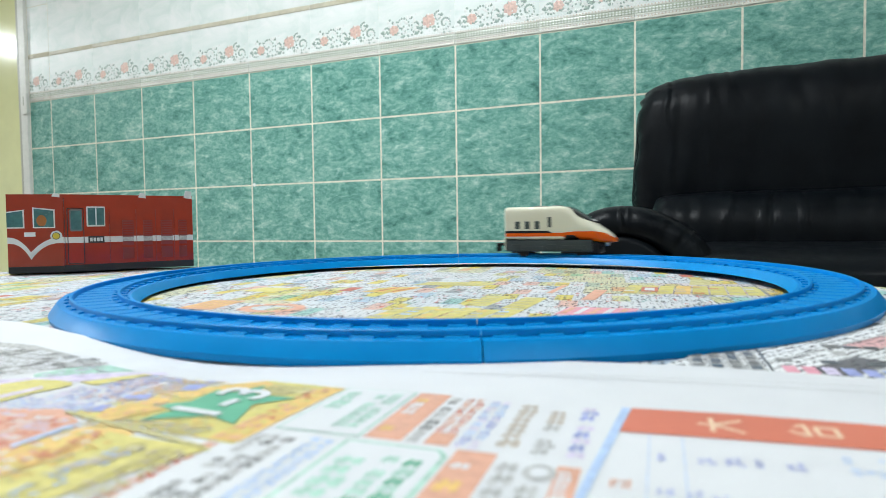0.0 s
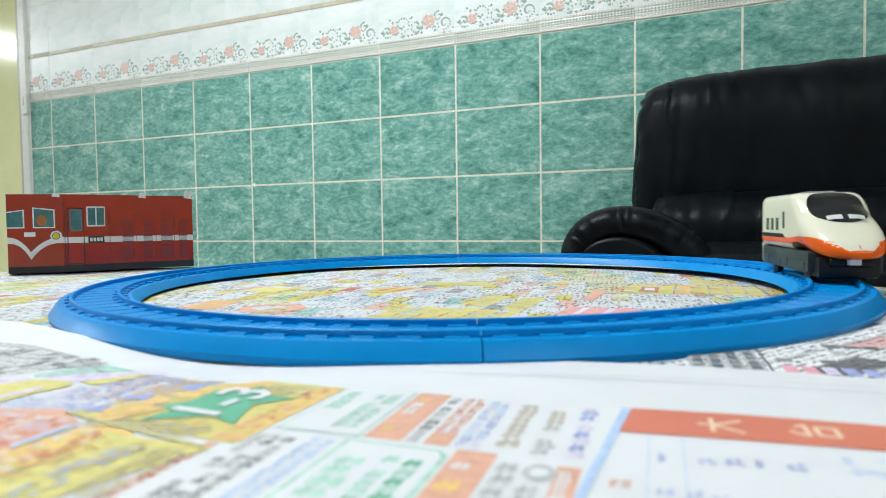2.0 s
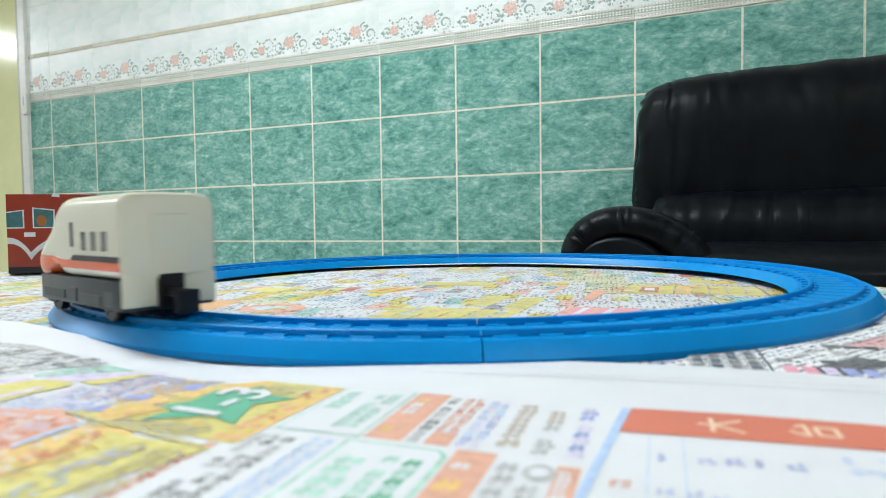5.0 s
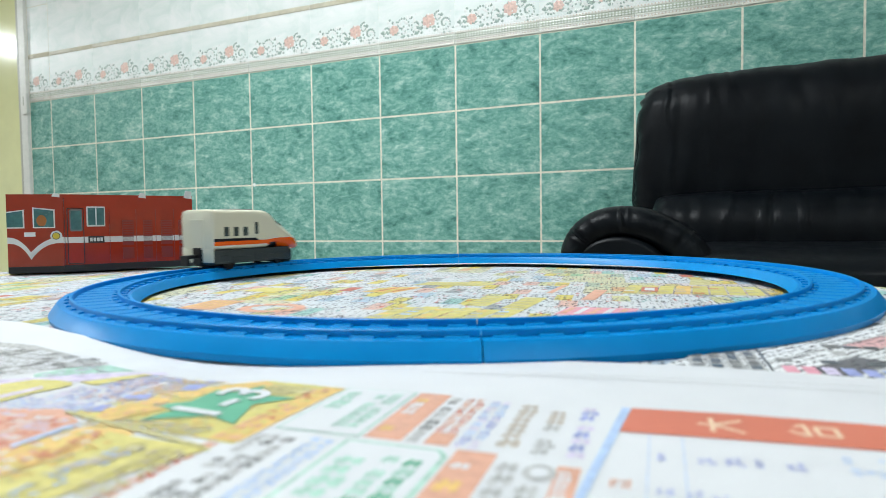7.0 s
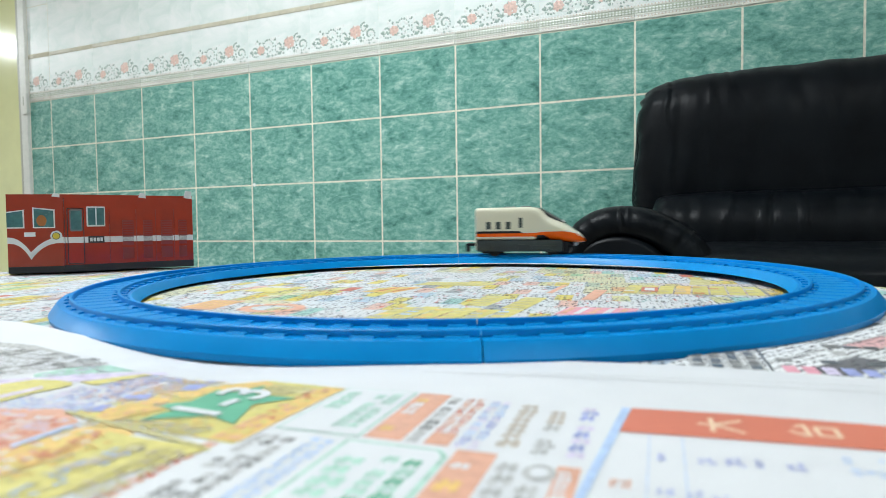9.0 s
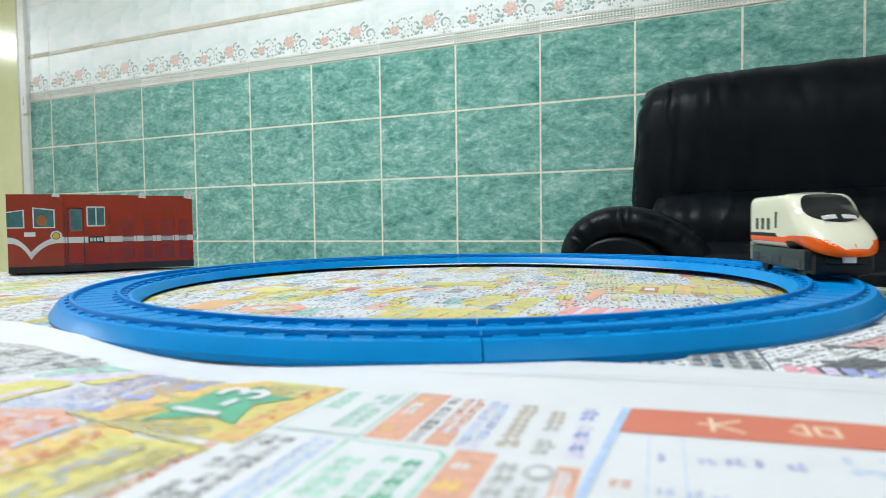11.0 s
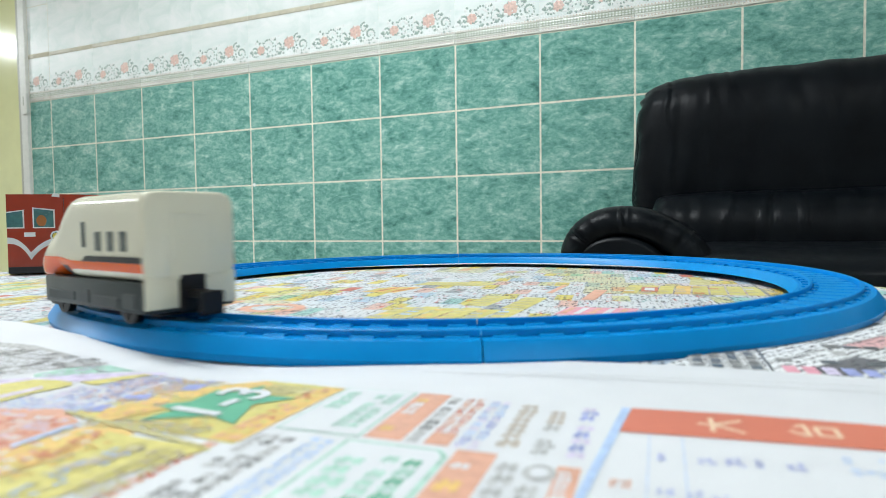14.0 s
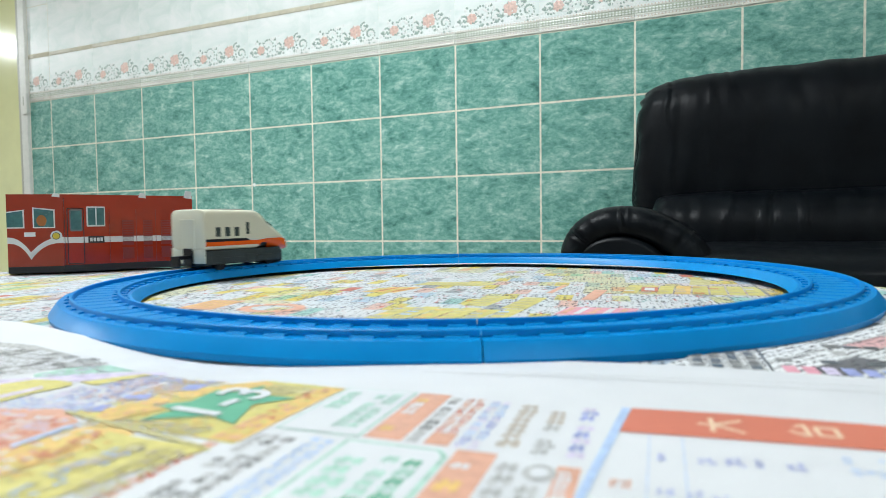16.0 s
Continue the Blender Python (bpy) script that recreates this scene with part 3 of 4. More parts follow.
def train():
    thing = empty("toy_train")
    rear, nose = -TRAIN_L / 2, NOSE
    bm = bmesh.new()
    n = 120
    xs = [rear, rear + 0.0005, rear + 0.0015] + [rear + 0.003 + (nose - rear - 0.0034) * i / 110 for i in range(111)]
    rings = [body_ring(x, n, (0.0012, 0.0004, 0.0)[i] if i < 3 else 0.0) for i, x in enumerate(xs)]
    rings.append(body_ring(nose, n, 0.0007))
    add_loft(bm, rings)
    band_lo = lambda x: 0.0194 - 0.0085 * smoothstep(0.001, 0.018, x)
    band_hi = lambda x: 0.0228 + 0.0012 * smoothstep(0.000, 0.016, x) - 0.0030 * smoothstep(0.030, 0.0505, x)
    for f in bm.faces:
        c = f.calc_center_median()
        f.material_index = 1 if c.x > 0.0490 or (c.x > 0.022 and c.z < 0.0158 + 0.0072 * (abs(c.y) / HALF_W) ** 1.2) else 0
    part("body", bm, [M["white"], M["orange"]], thing, "glossy ivory plastic shell", smooth=50)

    for side in (-1, 1):
        part("orange_band", side_patch(rear + 0.0012, nose - 0.0004, band_lo, band_hi, side, nx=64, nz=8), M["orange"], thing, "orange painted band widening over the nose", smooth=50)
        part("black_stripe", side_patch(rear + 0.0012, -0.0074, lambda x: 0.0227, lambda x: 0.0249 - 0.0021 * smoothstep(-0.0115, -0.0075, x), side, 0.0003), M["black"], thing, "thin black stripe")
        part("black_wedge", side_patch(0.0025, 0.0210, lambda x: 0.0140, lambda x: 0.0150 + 0.0056 * smoothstep(0.0030, 0.0058, x) * (1 - smoothstep(0.0120, 0.0205, x)), side, 0.0004), M["black"], thing)
        for x0 in (-0.0443, -0.0344, -0.0245):
            part("window", side_patch(x0, x0 + 0.0048, lambda x: 0.0268, lambda x: 0.0341, side, 0.00025, 4, 4), M["glass_grey"], thing, "dark grey window")
        part("door_window", side_patch(-0.0116, -0.0082, lambda x: 0.0281, lambda x: 0.0379, side, 0.00025, 4, 4), M["glass_grey"], thing, "narrow dark grey door window")

    # windscreen with two lamps along its lower edge
    def glass_half(x):
        q = (x - 0.0188) / 0.0132
        return section(x)[0] * (0.73 - 0.05 * q) * max(0.0, 1 - abs(q) ** 3.0) ** 0.5 + 0.0002
    part("windscreen", hood_patch(0.0057, 0.0319, glass_half, 0.0008, nx=34, ny=36), M["gloss"], thing, "glossy black curved windscreen", smooth=50)
    for side in (-1, 1):
        bm = bmesh.new()
        grid = []
        for i in range(7):
            x = 0.0278 + 0.0030 * i / 6
            row = []
            for j in range(9):
                y = side * (0.0014 + 0.0076 * j / 8)
                row.append(bm.verts.new((x + 0.0006, y, top_z(x, y) + 0.0011)))
            grid.append(row)
        for i in range(6):
            for j in range(8):
                bm.faces.new((grid[i][j], grid[i + 1][j], grid[i + 1][j + 1], grid[i][j + 1]))
        bmesh.ops.solidify(bm, geom=bm.faces[:], thickness=0.0006)
        bmesh.ops.recalc_face_normals(bm, faces=bm.faces[:])
        part("headlight", bm, M["lamp_white"], thing, "white headlight strip", smooth=40)

    # roof equipment
    for x0, x1 in ((-0.0285, -0.0170), (-0.0120, -0.0020)):
        part("roof_unit", boxed(x0, x1, -0.0065, 0.0065, ROOF - 0.001, ROOF + 0.0008, bevel=0.0007, segs=3), M["roofgrey"], thing, "grey roof equipment cover", smooth=40)

    # rear panel reaching below the floor on both sides of the coupler
    bm = bmesh.new()
    for side in (-1, 1):
        y0, y1 = sorted((side * 0.0052, side * (HALF_W - 0.0003)))
        add_box(bm, rear, rear + 0.0010, y0, y1, 0.0062, 0.0185, bevel=0.0005)
    part("rear_skirt", bm, M["white"], thing, smooth=40)
    part("rear_door", boxed(rear - 0.0004, rear + 0.001, -0.0075, 0.0075, 0.0165, 0.0405, bevel=0.0004), M["white"], thing)

    # chassis
    bm = bmesh.new()
    add_box(bm, rear + 0.0012, 0.030, -HALF_W + 0.0003, HALF_W - 0.0003, 0.0048, 0.0160, bevel=0.0010)
    part("chassis", bm, M["darkgrey"], thing, smooth=40)
    for side in (-1, 1):
        y = side * (HALF_W - 0.0004)
        for x0, x1, z0, z1 in ((rear + 0.006, rear + 0.016, 0.0062, 0.0118), (rear + 0.019, rear + 0.040, 0.0058, 0.0100), (rear + 0.043, rear + 0.052, 0.0062, 0.0118), (rear + 0.056, rear + 0.081, 0.0066, 0.0105)):
            part("underfloor_box", boxed(x0, x1, y - 0.0005, y + 0.0005, z0, z1, bevel=0.0004), M["darkgrey"], thing)
    bm = bmesh.new()
    add_box(bm, 0.022, 0.0362, -0.0150, 0.0150, 0.0022, 0.0142, bevel=0.0025)
    part("front_bogie", bm, M["black"], thing, smooth=40)
    part("chin", boxed(0.032, 0.0400, -0.0105, 0.0105, 0.0085, 0.0135, bevel=0.002), M["black"], thing, smooth=40)
    part("front_plate", boxed(0.0392, 0.0432, -0.0028, 0.0028, 0.0098, 0.0130, bevel=0.0005), M["lamp_white"], thing, "small pale grey coupler cover")
    part("rear_bogie", boxed(rear + 0.004, rear + 0.024, -0.0115, 0.0115, 0.0030, 0.0080, bevel=0.001), M["black"], thing, smooth=40)

    # coupler hook
    bm = bmesh.new()
    add_box(bm, rear - 0.0125, rear + 0.006, -0.0030, 0.0030, 0.0098, 0.0125, bevel=0.0005)
    add_box(bm, rear - 0.0132, rear - 0.0108, -0.0045, 0.0045, 0.0040, 0.0125, bevel=0.0006)
    add_box(bm, rear - 0.0010, rear + 0.006, -0.0048, 0.0048, 0.0045, 0.0180, bevel=0.0006)
    part("coupler", bm, M["black"], thing, "black plastic coupling hook")

    for x in (0.020, -0.037):
        axle = empty("wheelset")
        axle.parent = thing
        bm = bmesh.new()
        add_cyl(bm, 0.0016, 0.026, pose(0, 0, 0, 90, 0, 0), 12)
        part("axle", bm, M["darkgrey"], axle)
        for side in (-1, 1):
            bm = bmesh.new()
            add_cyl(bm, WHEEL_R, 0.0030, pose(0, side * 0.0134, 0, 90, 0, 0), 32)
            add_cyl(bm, WHEEL_R * 0.45, 0.0010, pose(0, side * 0.0153, 0, 90, 0, 0), 16)
            for k in range(3):
                m = Matrix.Rotation(k * 2 * math.pi / 3, 4, "Y")
                add_box(bm, 0.0034, 0.0052, side * 0.0148 - 0.0004, side * 0.0148 + 0.0004, -0.0006, 0.0006, m=m)
            part("wheel", bm, M["black"], axle, smooth=40)
        axle.location = (x, 0, WHEEL_R)
        AXLES.append((axle, x))
    tagged(thing, "ivory and orange toy bullet train car running on the track", "toy train")
    return thing


toy_train = train()


# ---- locomotive box ----
def loco_box():
    thing = empty("locomotive_box")
    left, corner, end = Vector((-0.4062, 0.1800, 0)), Vector((-0.3605, 0.1890, 0)), Vector((-0.2628, 0.2555, 0))
    height = 0.0738
    back = Vector((-0.042, 0.060, 0))
    outline = [(p.x, p.y) for p in (left, corner, end, end + back, left + Vector((-0.033, 0.058, 0)))]
    part("carton", flat(outline, height, Matrix.Identity(4)), M["red"], thing, "glossy red printed card")

    def face(a, b):
        x = (b - a).normalized()
        z = Vector((0, 0, 1))
        n = x.cross(z)
        m = Matrix((x, z, n)).transposed().to_4x4()
        m.translation = a
        return m, (b - a).length

    def plate(name, m, u0, u1, v0, v1, mat, proud, label="", slope=0.0, parent=None, r=0.0):
        pts = [(u0, v0), (u1, v0), (u1, v1), (u0, v1 - slope)]
        if r:
            pts = []
            for cx, cy, a0 in ((u1 - r, v0 + r, -90), (u1 - r, v1 - r, 0), (u0 + r, v1 - r - slope, 90), (u0 + r, v0 + r, 180)):
                pts += [(cx + r * math.cos(radians(a0 + d)), cy + r * math.sin(radians(a0 + d))) for d in (0, 30, 60, 90)]
        return part(name, flat(pts, proud, m), mat, parent or thing, label)

    mm = 0.001
    side, length = face(corner, end)
    # lower black band and white stripe
    plate("base_band", side, 0.0, length, 0.0, 6.6 * mm, M["cardblack"], 0.0002, "black printed base")
    plate("white_stripe", side, 0.0, length, 27.5 * mm, 33.2 * mm, M["cardwhite"], 0.00022, "white printed stripe")
    door = plate("door", side, 3.2 * mm, 17.4 * mm, 7.4 * mm, 61 * mm, M["cardblack"], 0.0003, "printed cab door", r=0.0012)
    plate("door_leaf", side, 4.0 * mm, 16.6 * mm, 8.2 * mm, 60.2 * mm, M["red"], 0.00045, parent=door, r=0.001)
    plate("door_stripe", side, 4.0 * mm, 16.6 * mm, 27.5 * mm, 33.2 * mm, M["cardwhite"], 0.0006, parent=door)
    plate("door_window_frame", side, 5.4 * mm, 16.0 * mm, 38.6 * mm, 59.6 * mm, M["cardgrey"], 0.0006, parent=door, r=0.0014)
    plate("door_window", side, 6.6 * mm, 14.8 * mm, 40.2 * mm, 58.2 * mm, M["cardteal"], 0.0008, parent=door, r=0.0012)
    win = plate("window", side, 19.6 * mm, 35.6 * mm, 43.0 * mm, 62.4 * mm, M["cardwhite"], 0.0004, "printed sliding cab window", r=0.0008)
    for u in (20.9, 28.4):
        plate("pane", side, u * mm, (u + 6.3) * mm, 44.5 * mm, 61 * mm, M["cardteal"], 0.0006, parent=win)
    sign = plate("name_plate", side, 20.6 * mm, 34.4 * mm, 27.0 * mm, 33.8 * mm, M["cardblack"], 0.0005, "black plate with pale bars")
    for k in range(4):
        plate("bar", side, (22.0 + 3 * k) * mm, (24.2 + 3 * k) * mm, 28.6 * mm, 32.2 * mm, M["cardwhite"], 0.0007, parent=sign)
    for u in (1.2, 39.4, 63.5, 81.7, 99.4):
        plate("panel_line", side, (u - 0.25) * mm, (u + 0.25) * mm, 6.8 * mm, 60 * mm if u > 2 else 70 * mm, M["cardblack"] if u < 2 else M["vent"], 0.0003)
    for u0, u1 in ((50.6, 60.9), (69.8, 78.4), (86.6, 97.7), (103.9, 111.9)):
        grille = plate("grille", side, u0 * mm, u1 * mm, 24 * mm, 49 * mm, M["vent"], 0.00035, "printed dark red grille")
        plate("stripe_piece", side, u0 * mm, u1 * mm, 28.0 * mm, 32.4 * mm, M["p_grey"], 0.0005, parent=grille)
        for k in range(6):
            v = (34.5 + 2.4 * k) * mm
            plate("slat", side, (u0 + 0.5) * mm, (u1 - 0.5) * mm, v, v + 0.9 * mm, M["red"], 0.0005, parent=grille)
        plate("grille", side, u0 * mm, u1 * mm, 10.5 * mm, 22 * mm, M["vent"], 0.00035, "printed dark red grille")

    front, wide = face(left, corner)
    plate("front_sheet", front, 0.0, wide, 0.0, height, M["red_front_shade"], 0.00012, "orange-red printed front, its shading put into the colour")
    plate("base_band", front, 0.0, wide, 0.0, 6.0 * mm, M["cardblack"], 0.0003, "black printed base")
    # V-shaped white stripe
    mid = 0.41 * wide
    for s in (-1, 1):
        reach = mid if s < 0 else wide - mid
        ts = [i / 10 for i in range(11)]
        top = [(mid + s * reach * t, (19.5 + 14.2 * (1 - (1 - t) ** 2.2)) * mm) for t in ts]
        low = [(mid + s * reach * t, (12.5 + 15.4 * (1 - (1 - t) ** 2.6)) * mm) for t in ts]
        part("white_stripe", flat(top + low[::-1], 0.0003, front), M["cardwhite"], thing, "white printed V stripe")
    for u0, u1, slope in ((0.0, 0.31 * wide, 0.002), (0.46 * wide, 0.86 * wide, -0.002)):
        pane = plate("window", front, u0, u1, 42.0 * mm, 59.5 * mm, M["cardwhite"], 0.0003, "printed cab windscreen", slope=slope)
        plate("pane", front, u0 + (0.0012 if u0 else 0.0), u1 - 0.0012, 43.1 * mm, 58.3 * mm, M["cardteal"], 0.0005, parent=pane, slope=slope)
    bm = bmesh.new()
    add_cyl(bm, 0.0042, 0.0002, front @ pose(0.62 * wide, 0.0490, 0.0006) @ Matrix.Diagonal((1, 1.25, 1, 1)), 20)
    part("printed_figure", bm, M["cardbrown"], thing, "plain orange-brown shape behind the printed window")
    plate("number_bar", front, 0.30 * wide, 0.50 * wide, 34.2 * mm, 38.2 * mm, M["cardwhite"], 0.0003, "pale printed bar")
    for u in (0.875 * wide,):
        bm = bmesh.new()
        add_cyl(bm, 0.0050, 0.0004, front @ pose(u, 0.0345, 0.0004), 24)
        lamp = part("headlamp", bm, M["cardwhite"], thing, "printed round headlamp")
        bm = bmesh.new()
        add_cyl(bm, 0.0034, 0.0004, front @ pose(u, 0.0345, 0.0007), 24)
        part("rim", bm, M["cardblack"], lamp)
        bm = bmesh.new()
        add_cyl(bm, 0.0029, 0.0004, front @ pose(u, 0.0345, 0.0009), 24)
        part("lens", bm, M["cardyellow"], lamp)
    # white inner card showing at the top folds
    for m, u0, u1, v1 in ((side, length - 0.0085, length - 0.0005, height + 0.0056), (front, wide - 0.009, wide - 0.002, height + 0.0012), (side, 0.066, 0.073, height + 0.0026)):
        part("tab", flat([(u0, height - 0.002), (u1, height - 0.003), (u1, v1 - 0.001), (u0 + 0.002, v1)], 0.0006, m @ pose(0, 0, -0.0002)), M["cardwhite"], thing, "white card tab")
    tagged(thing, "red cardboard box printed as a diesel locomotive on newspaper", "box")


loco_box()


# ---- flyer in the foreground ----
FLYER = pose(0.0145, -0.285, 0, 0, 0, -22)


def flyer_lift(u, v):
    p = FLYER @ Vector((u, v, 0))
    return -0.0002 - dip(p.x, p.y) + 0.0004 * noise.noise(Vector((u * 14, v * 14, 3))) + 0.0022 * smoothstep(-0.16, -0.28, u) * smoothstep(0.0, 0.05, v)


def flyer_edge(u):
    return 0.046 - 0.012 * smoothstep(0.0, -0.13, u) + 0.016 * smoothstep(-0.18, -0.26, u) + 0.0008 * math.sin(u * 60)


def flyer():
    bm = bmesh.new()
    nx, ny = 90, 60
    grid = []
    for j in range(ny + 1):
        row = []
        for i in range(nx + 1):
            u = -0.36 + 0.56 * i / nx
            v = -0.28 + (flyer_edge(u) + 0.28) * (j / ny)
            row.append(bm.verts.new((u, v, flyer_lift(u, v))))
        grid.append(row)
    for j in range(ny):
        for i in range(nx):
            bm.faces.new((grid[j][i], grid[j][i + 1], grid[j + 1][i + 1], grid[j + 1][i]))
    thing = part("flyer", bm, M["paper"], None, "", 60)
    thing.matrix_basis = FLYER
    tagged(thing, "white supermarket flyer with coloured blocks lying on newspaper", "flyer")

    def ink(name, outline, mat, level=1, label=""):
        """One printed block, draped on the sheet; outline in millimetres."""
        b = bmesh.new()
        vs = [b.verts.new((u / 1000, v / 1000, 0)) for u, v in outline]
        b.faces.new(vs)
        if max(u for u, v in outline) - min(u for u, v in outline) > 8 or max(v for u, v in outline) - min(v for u, v in outline) > 8:
            u0, u1 = min(u for u, v in outline), max(u for u, v in outline)
            v0, v1 = min(v for u, v in outline), max(v for u, v in outline)
            for k in range(1, int((u1 - u0) / 6) + 1):
                bmesh.ops.bisect_plane(b, geom=b.verts[:] + b.edges[:] + b.faces[:], plane_co=((u0 + 6 * k) / 1000, 0, 0), plane_no=(1, 0, 0))
            for k in range(1, int((v1 - v0) / 6) + 1):
                bmesh.ops.bisect_plane(b, geom=b.verts[:] + b.edges[:] + b.faces[:], plane_co=(0, (v0 + 6 * k) / 1000, 0), plane_no=(0, 1, 0))
        for vert in b.verts:
            vert.co.z = flyer_lift(vert.co.x, vert.co.y) + 0.00007 * level
        bmesh.ops.recalc_face_normals(b, faces=b.faces[:])
        if b.faces[:] and b.faces[0].normal.z < 0:
            bmesh.ops.reverse_faces(b, faces=b.faces[:])
        return part(name, b, mat, thing, label)

    def block(u0, u1, v0, v1, mat, level=1, skew=0.0, label=""):
        return ink("printed_block", [(u0, v0), (u1, v0), (u1 + skew, v1), (u0 + skew, v1)], mat, level, label)

    rng = random.Random(5)

    def words(u0, u1, v0, v1, mats, size, level=2, fill=0.75, along="v"):
        """Rows of unreadable print as short bars of its size, in one mesh for each colour."""
        made = {}
        step = size * 1.2
        a0, a1, b0, b1 = (u0, u1, v0, v1) if along == "v" else (v0, v1, u0, u1)
        a = a0
        while a + size <= a1 + 0.01:
            p = b0
            while p < b1:
                ln = size * rng.uniform(0.6, 1.3)
                if rng.random() < min(1.0, fill + 0.12) and p + ln < b1 + 0.2:
                    made.setdefault(rng.choice(mats), []).append((a, p, size * rng.uniform(0.75, 1.0), ln * 0.86))
                p += ln
            a += step
        for key, boxes in made.items():
            b = bmesh.new()
            for a, p, w, ln in boxes:
                cells = [(0.0, 0.45, 0.0, 0.3), (0.0, 1.0, 0.38, 0.62), (0.2, 0.5, 0.3, 1.0), (0.65, 1.0, 0.05, 0.95)]
                for c0, c1, d0, d1 in rng.sample(cells, 4 if size > 2.5 else 3):
                    qa0, qa1, qb0, qb1 = a + w * c0, a + w * c1, p + ln * d0, p + ln * d1
                    q = [(qa0, qb0), (qa1, qb0), (qa1, qb1), (qa0, qb1)]
                    if along != "v":
                        q = [(y, x) for x, y in q][::-1]
                    b.faces.new([b.verts.new((x / 1000, y / 1000, flyer_lift(x / 1000, y / 1000) + 0.00007 * level)) for x, y in q])
            tagged(part("printed_text", b, M[key], thing), kind="stuff")

    # row of advertisements along the margin
    block(-69.5, -50.5, -34.5, -1.0, M["p_mint"], 1, label="mint outlined white advertisement")
    block(-69.0, -51.0, -34.0, -1.5, M["p_white"], 2)
    words(-67, -60, -33, -4, ["p_mint"], 4.2, 3, 0.6)
    words(-59, -52.5, -30, -3, ["p_mint"], 2.8, 3, 0.8)
    block(-49.6, -41.6, -34.0, -1.0, M["p_salmon"], 1)
    words(-48.4, -42.5, -33, -2, ["p_white", "p_orange"], 3.2, 2, 0.45)
    words(-40.8, -37.2, -34, -1, ["p_grey", "p_black", "p_grey"], 2.8, 1, 0.85)
    words(-37.0, -31.8, -34, -1, ["p_salmon", "p_red", "p_salmon"], 2.2, 1, 0.95)
    block(-37.0, -32.0, -34.0, -27.0, M["p_salmon"], 1)
    words(-31.0, -25.0, -34, -1.5, ["p_navy", "p_lilac", "p_blue"], 2.3, 1, 0.95)
    words(-23.5, -17.5, -31, -3, ["p_brown"], 4.4, 1, 0.75)
    words(-16.5, -10.8, -33, -3, ["p_brown", "p_grey"], 4.0, 1, 0.8)
    words(-10.0, -5.0, -33, -2, ["p_navy", "p_lilac"], 3.6, 1, 0.85)
    ink("printed_line", [(-8.6, -72), (-7.2, -72), (0.2, 0.0), (-1.7, 0.0)], M["p_blue"], 2, "pale blue dividing line")

    # faint printed rules in the white margin
    ink("printed_line", [(-58, 21.0), (62, 29.6), (62, 30.0), (-58, 21.4)], M["p_grey"], 1, "faint grey rule")
    ink("printed_line", [(-30, 26.0), (64, 36.6), (64, 36.8), (-30, 26.2)], M["p_grey"], 1)

    # second row
    ink("printed_block", [(-52, -75), (-30.2, -75), (-30.2, -39), (-32.5, -36), (-52, -36)], M["p_mint"], 1, "mint outlined white advertisement")
    ink("printed_block", [(-51, -75), (-31.2, -75), (-31.2, -39.6), (-33, -37), (-51, -37)], M["p_white"], 2)
    words(-49, -42, -74, -40, ["p_mint"], 6.0, 3, 0.55)
    words(-41, -33, -74, -39, ["p_mint", "p_mint", "p_green"], 3.6, 3, 0.5)
    block(-29.6, -21.8, -75.0, -35.0, M["p_salmon"], 1)
    words(-28.6, -22.5, -74, -36, ["p_white", "p_orange"], 4.5, 2, 0.35)
    words(-20.8, -16.2, -75, -36, ["p_grey"], 4.4, 1, 0.9)
    words(-15.8, -11.2, -75, -45, ["p_grey", "p_black"], 4.4, 1, 0.9)
    ring = [(-13.2 + 2.9 * math.cos(t * math.pi / 12), -41.5 + 3.6 * math.sin(t * math.pi / 12)) for t in range(24)]
    hole = [(-13.2 + 1.5 * math.cos(t * math.pi / 12), -41.5 + 2.2 * math.sin(t * math.pi / 12)) for t in range(24)]
    ink("printed_zero", ring, M["p_grey"], 2, "large grey printed zero")
    ink("printed_zero_centre", hole, M["p_white"], 3)
    block(-10.6, -6.6, -75, -37.5, M["p_salmon"], 1)
    words(-10.2, -6.8, -75, -38, ["p_white"], 2.6, 2, 0.45)

    # red heading and table
    ink("heading_band", [(-1.6, -16.5), (75, -13.5), (75, 1.5), (20, 1.2), (0.4, 0.0)], M["p_red"], 2, "brick red heading band with two pale characters")

    def strokes(cu, cv, size, lines, width, name):
        """A character as strokes, its top pointing along -u."""
        b = bmesh.new()
        for x0, y0, x1, y1 in lines:
            q = [(-y0, x0), (-y1, x1)]
            (pu0, pv0), (pu1, pv1) = [(cu + size * a, cv + size * c) for a, c in q]
            dirv = Vector((pu1 - pu0, pv1 - pv0)).normalized()
            nrm = Vector((-dirv.y, dirv.x)) * width / 2
            pts = [(pu0 - nrm.x, pv0 - nrm.y), (pu1 - nrm.x, pv1 - nrm.y), (pu1 + nrm.x, pv1 + nrm.y), (pu0 + nrm.x, pv0 + nrm.y)]
            b.faces.new([b.verts.new((x / 1000, y / 1000, flyer_lift(x / 1000, y / 1000) + 0.00021)) for x, y in pts])
        for f in b.faces:
            f.normal_update()
            if f.normal.z < 0:
                f.normal_flip()
        part(name, b, M["p_cream"], thing, "pale printed character")

    big = ((-0.5, 0.18, 0.5, 0.18), (0.0, 0.5, 0.0, 0.12), (0.0, 0.15, -0.45, -0.5), (0.0, 0.15, 0.45, -0.5))
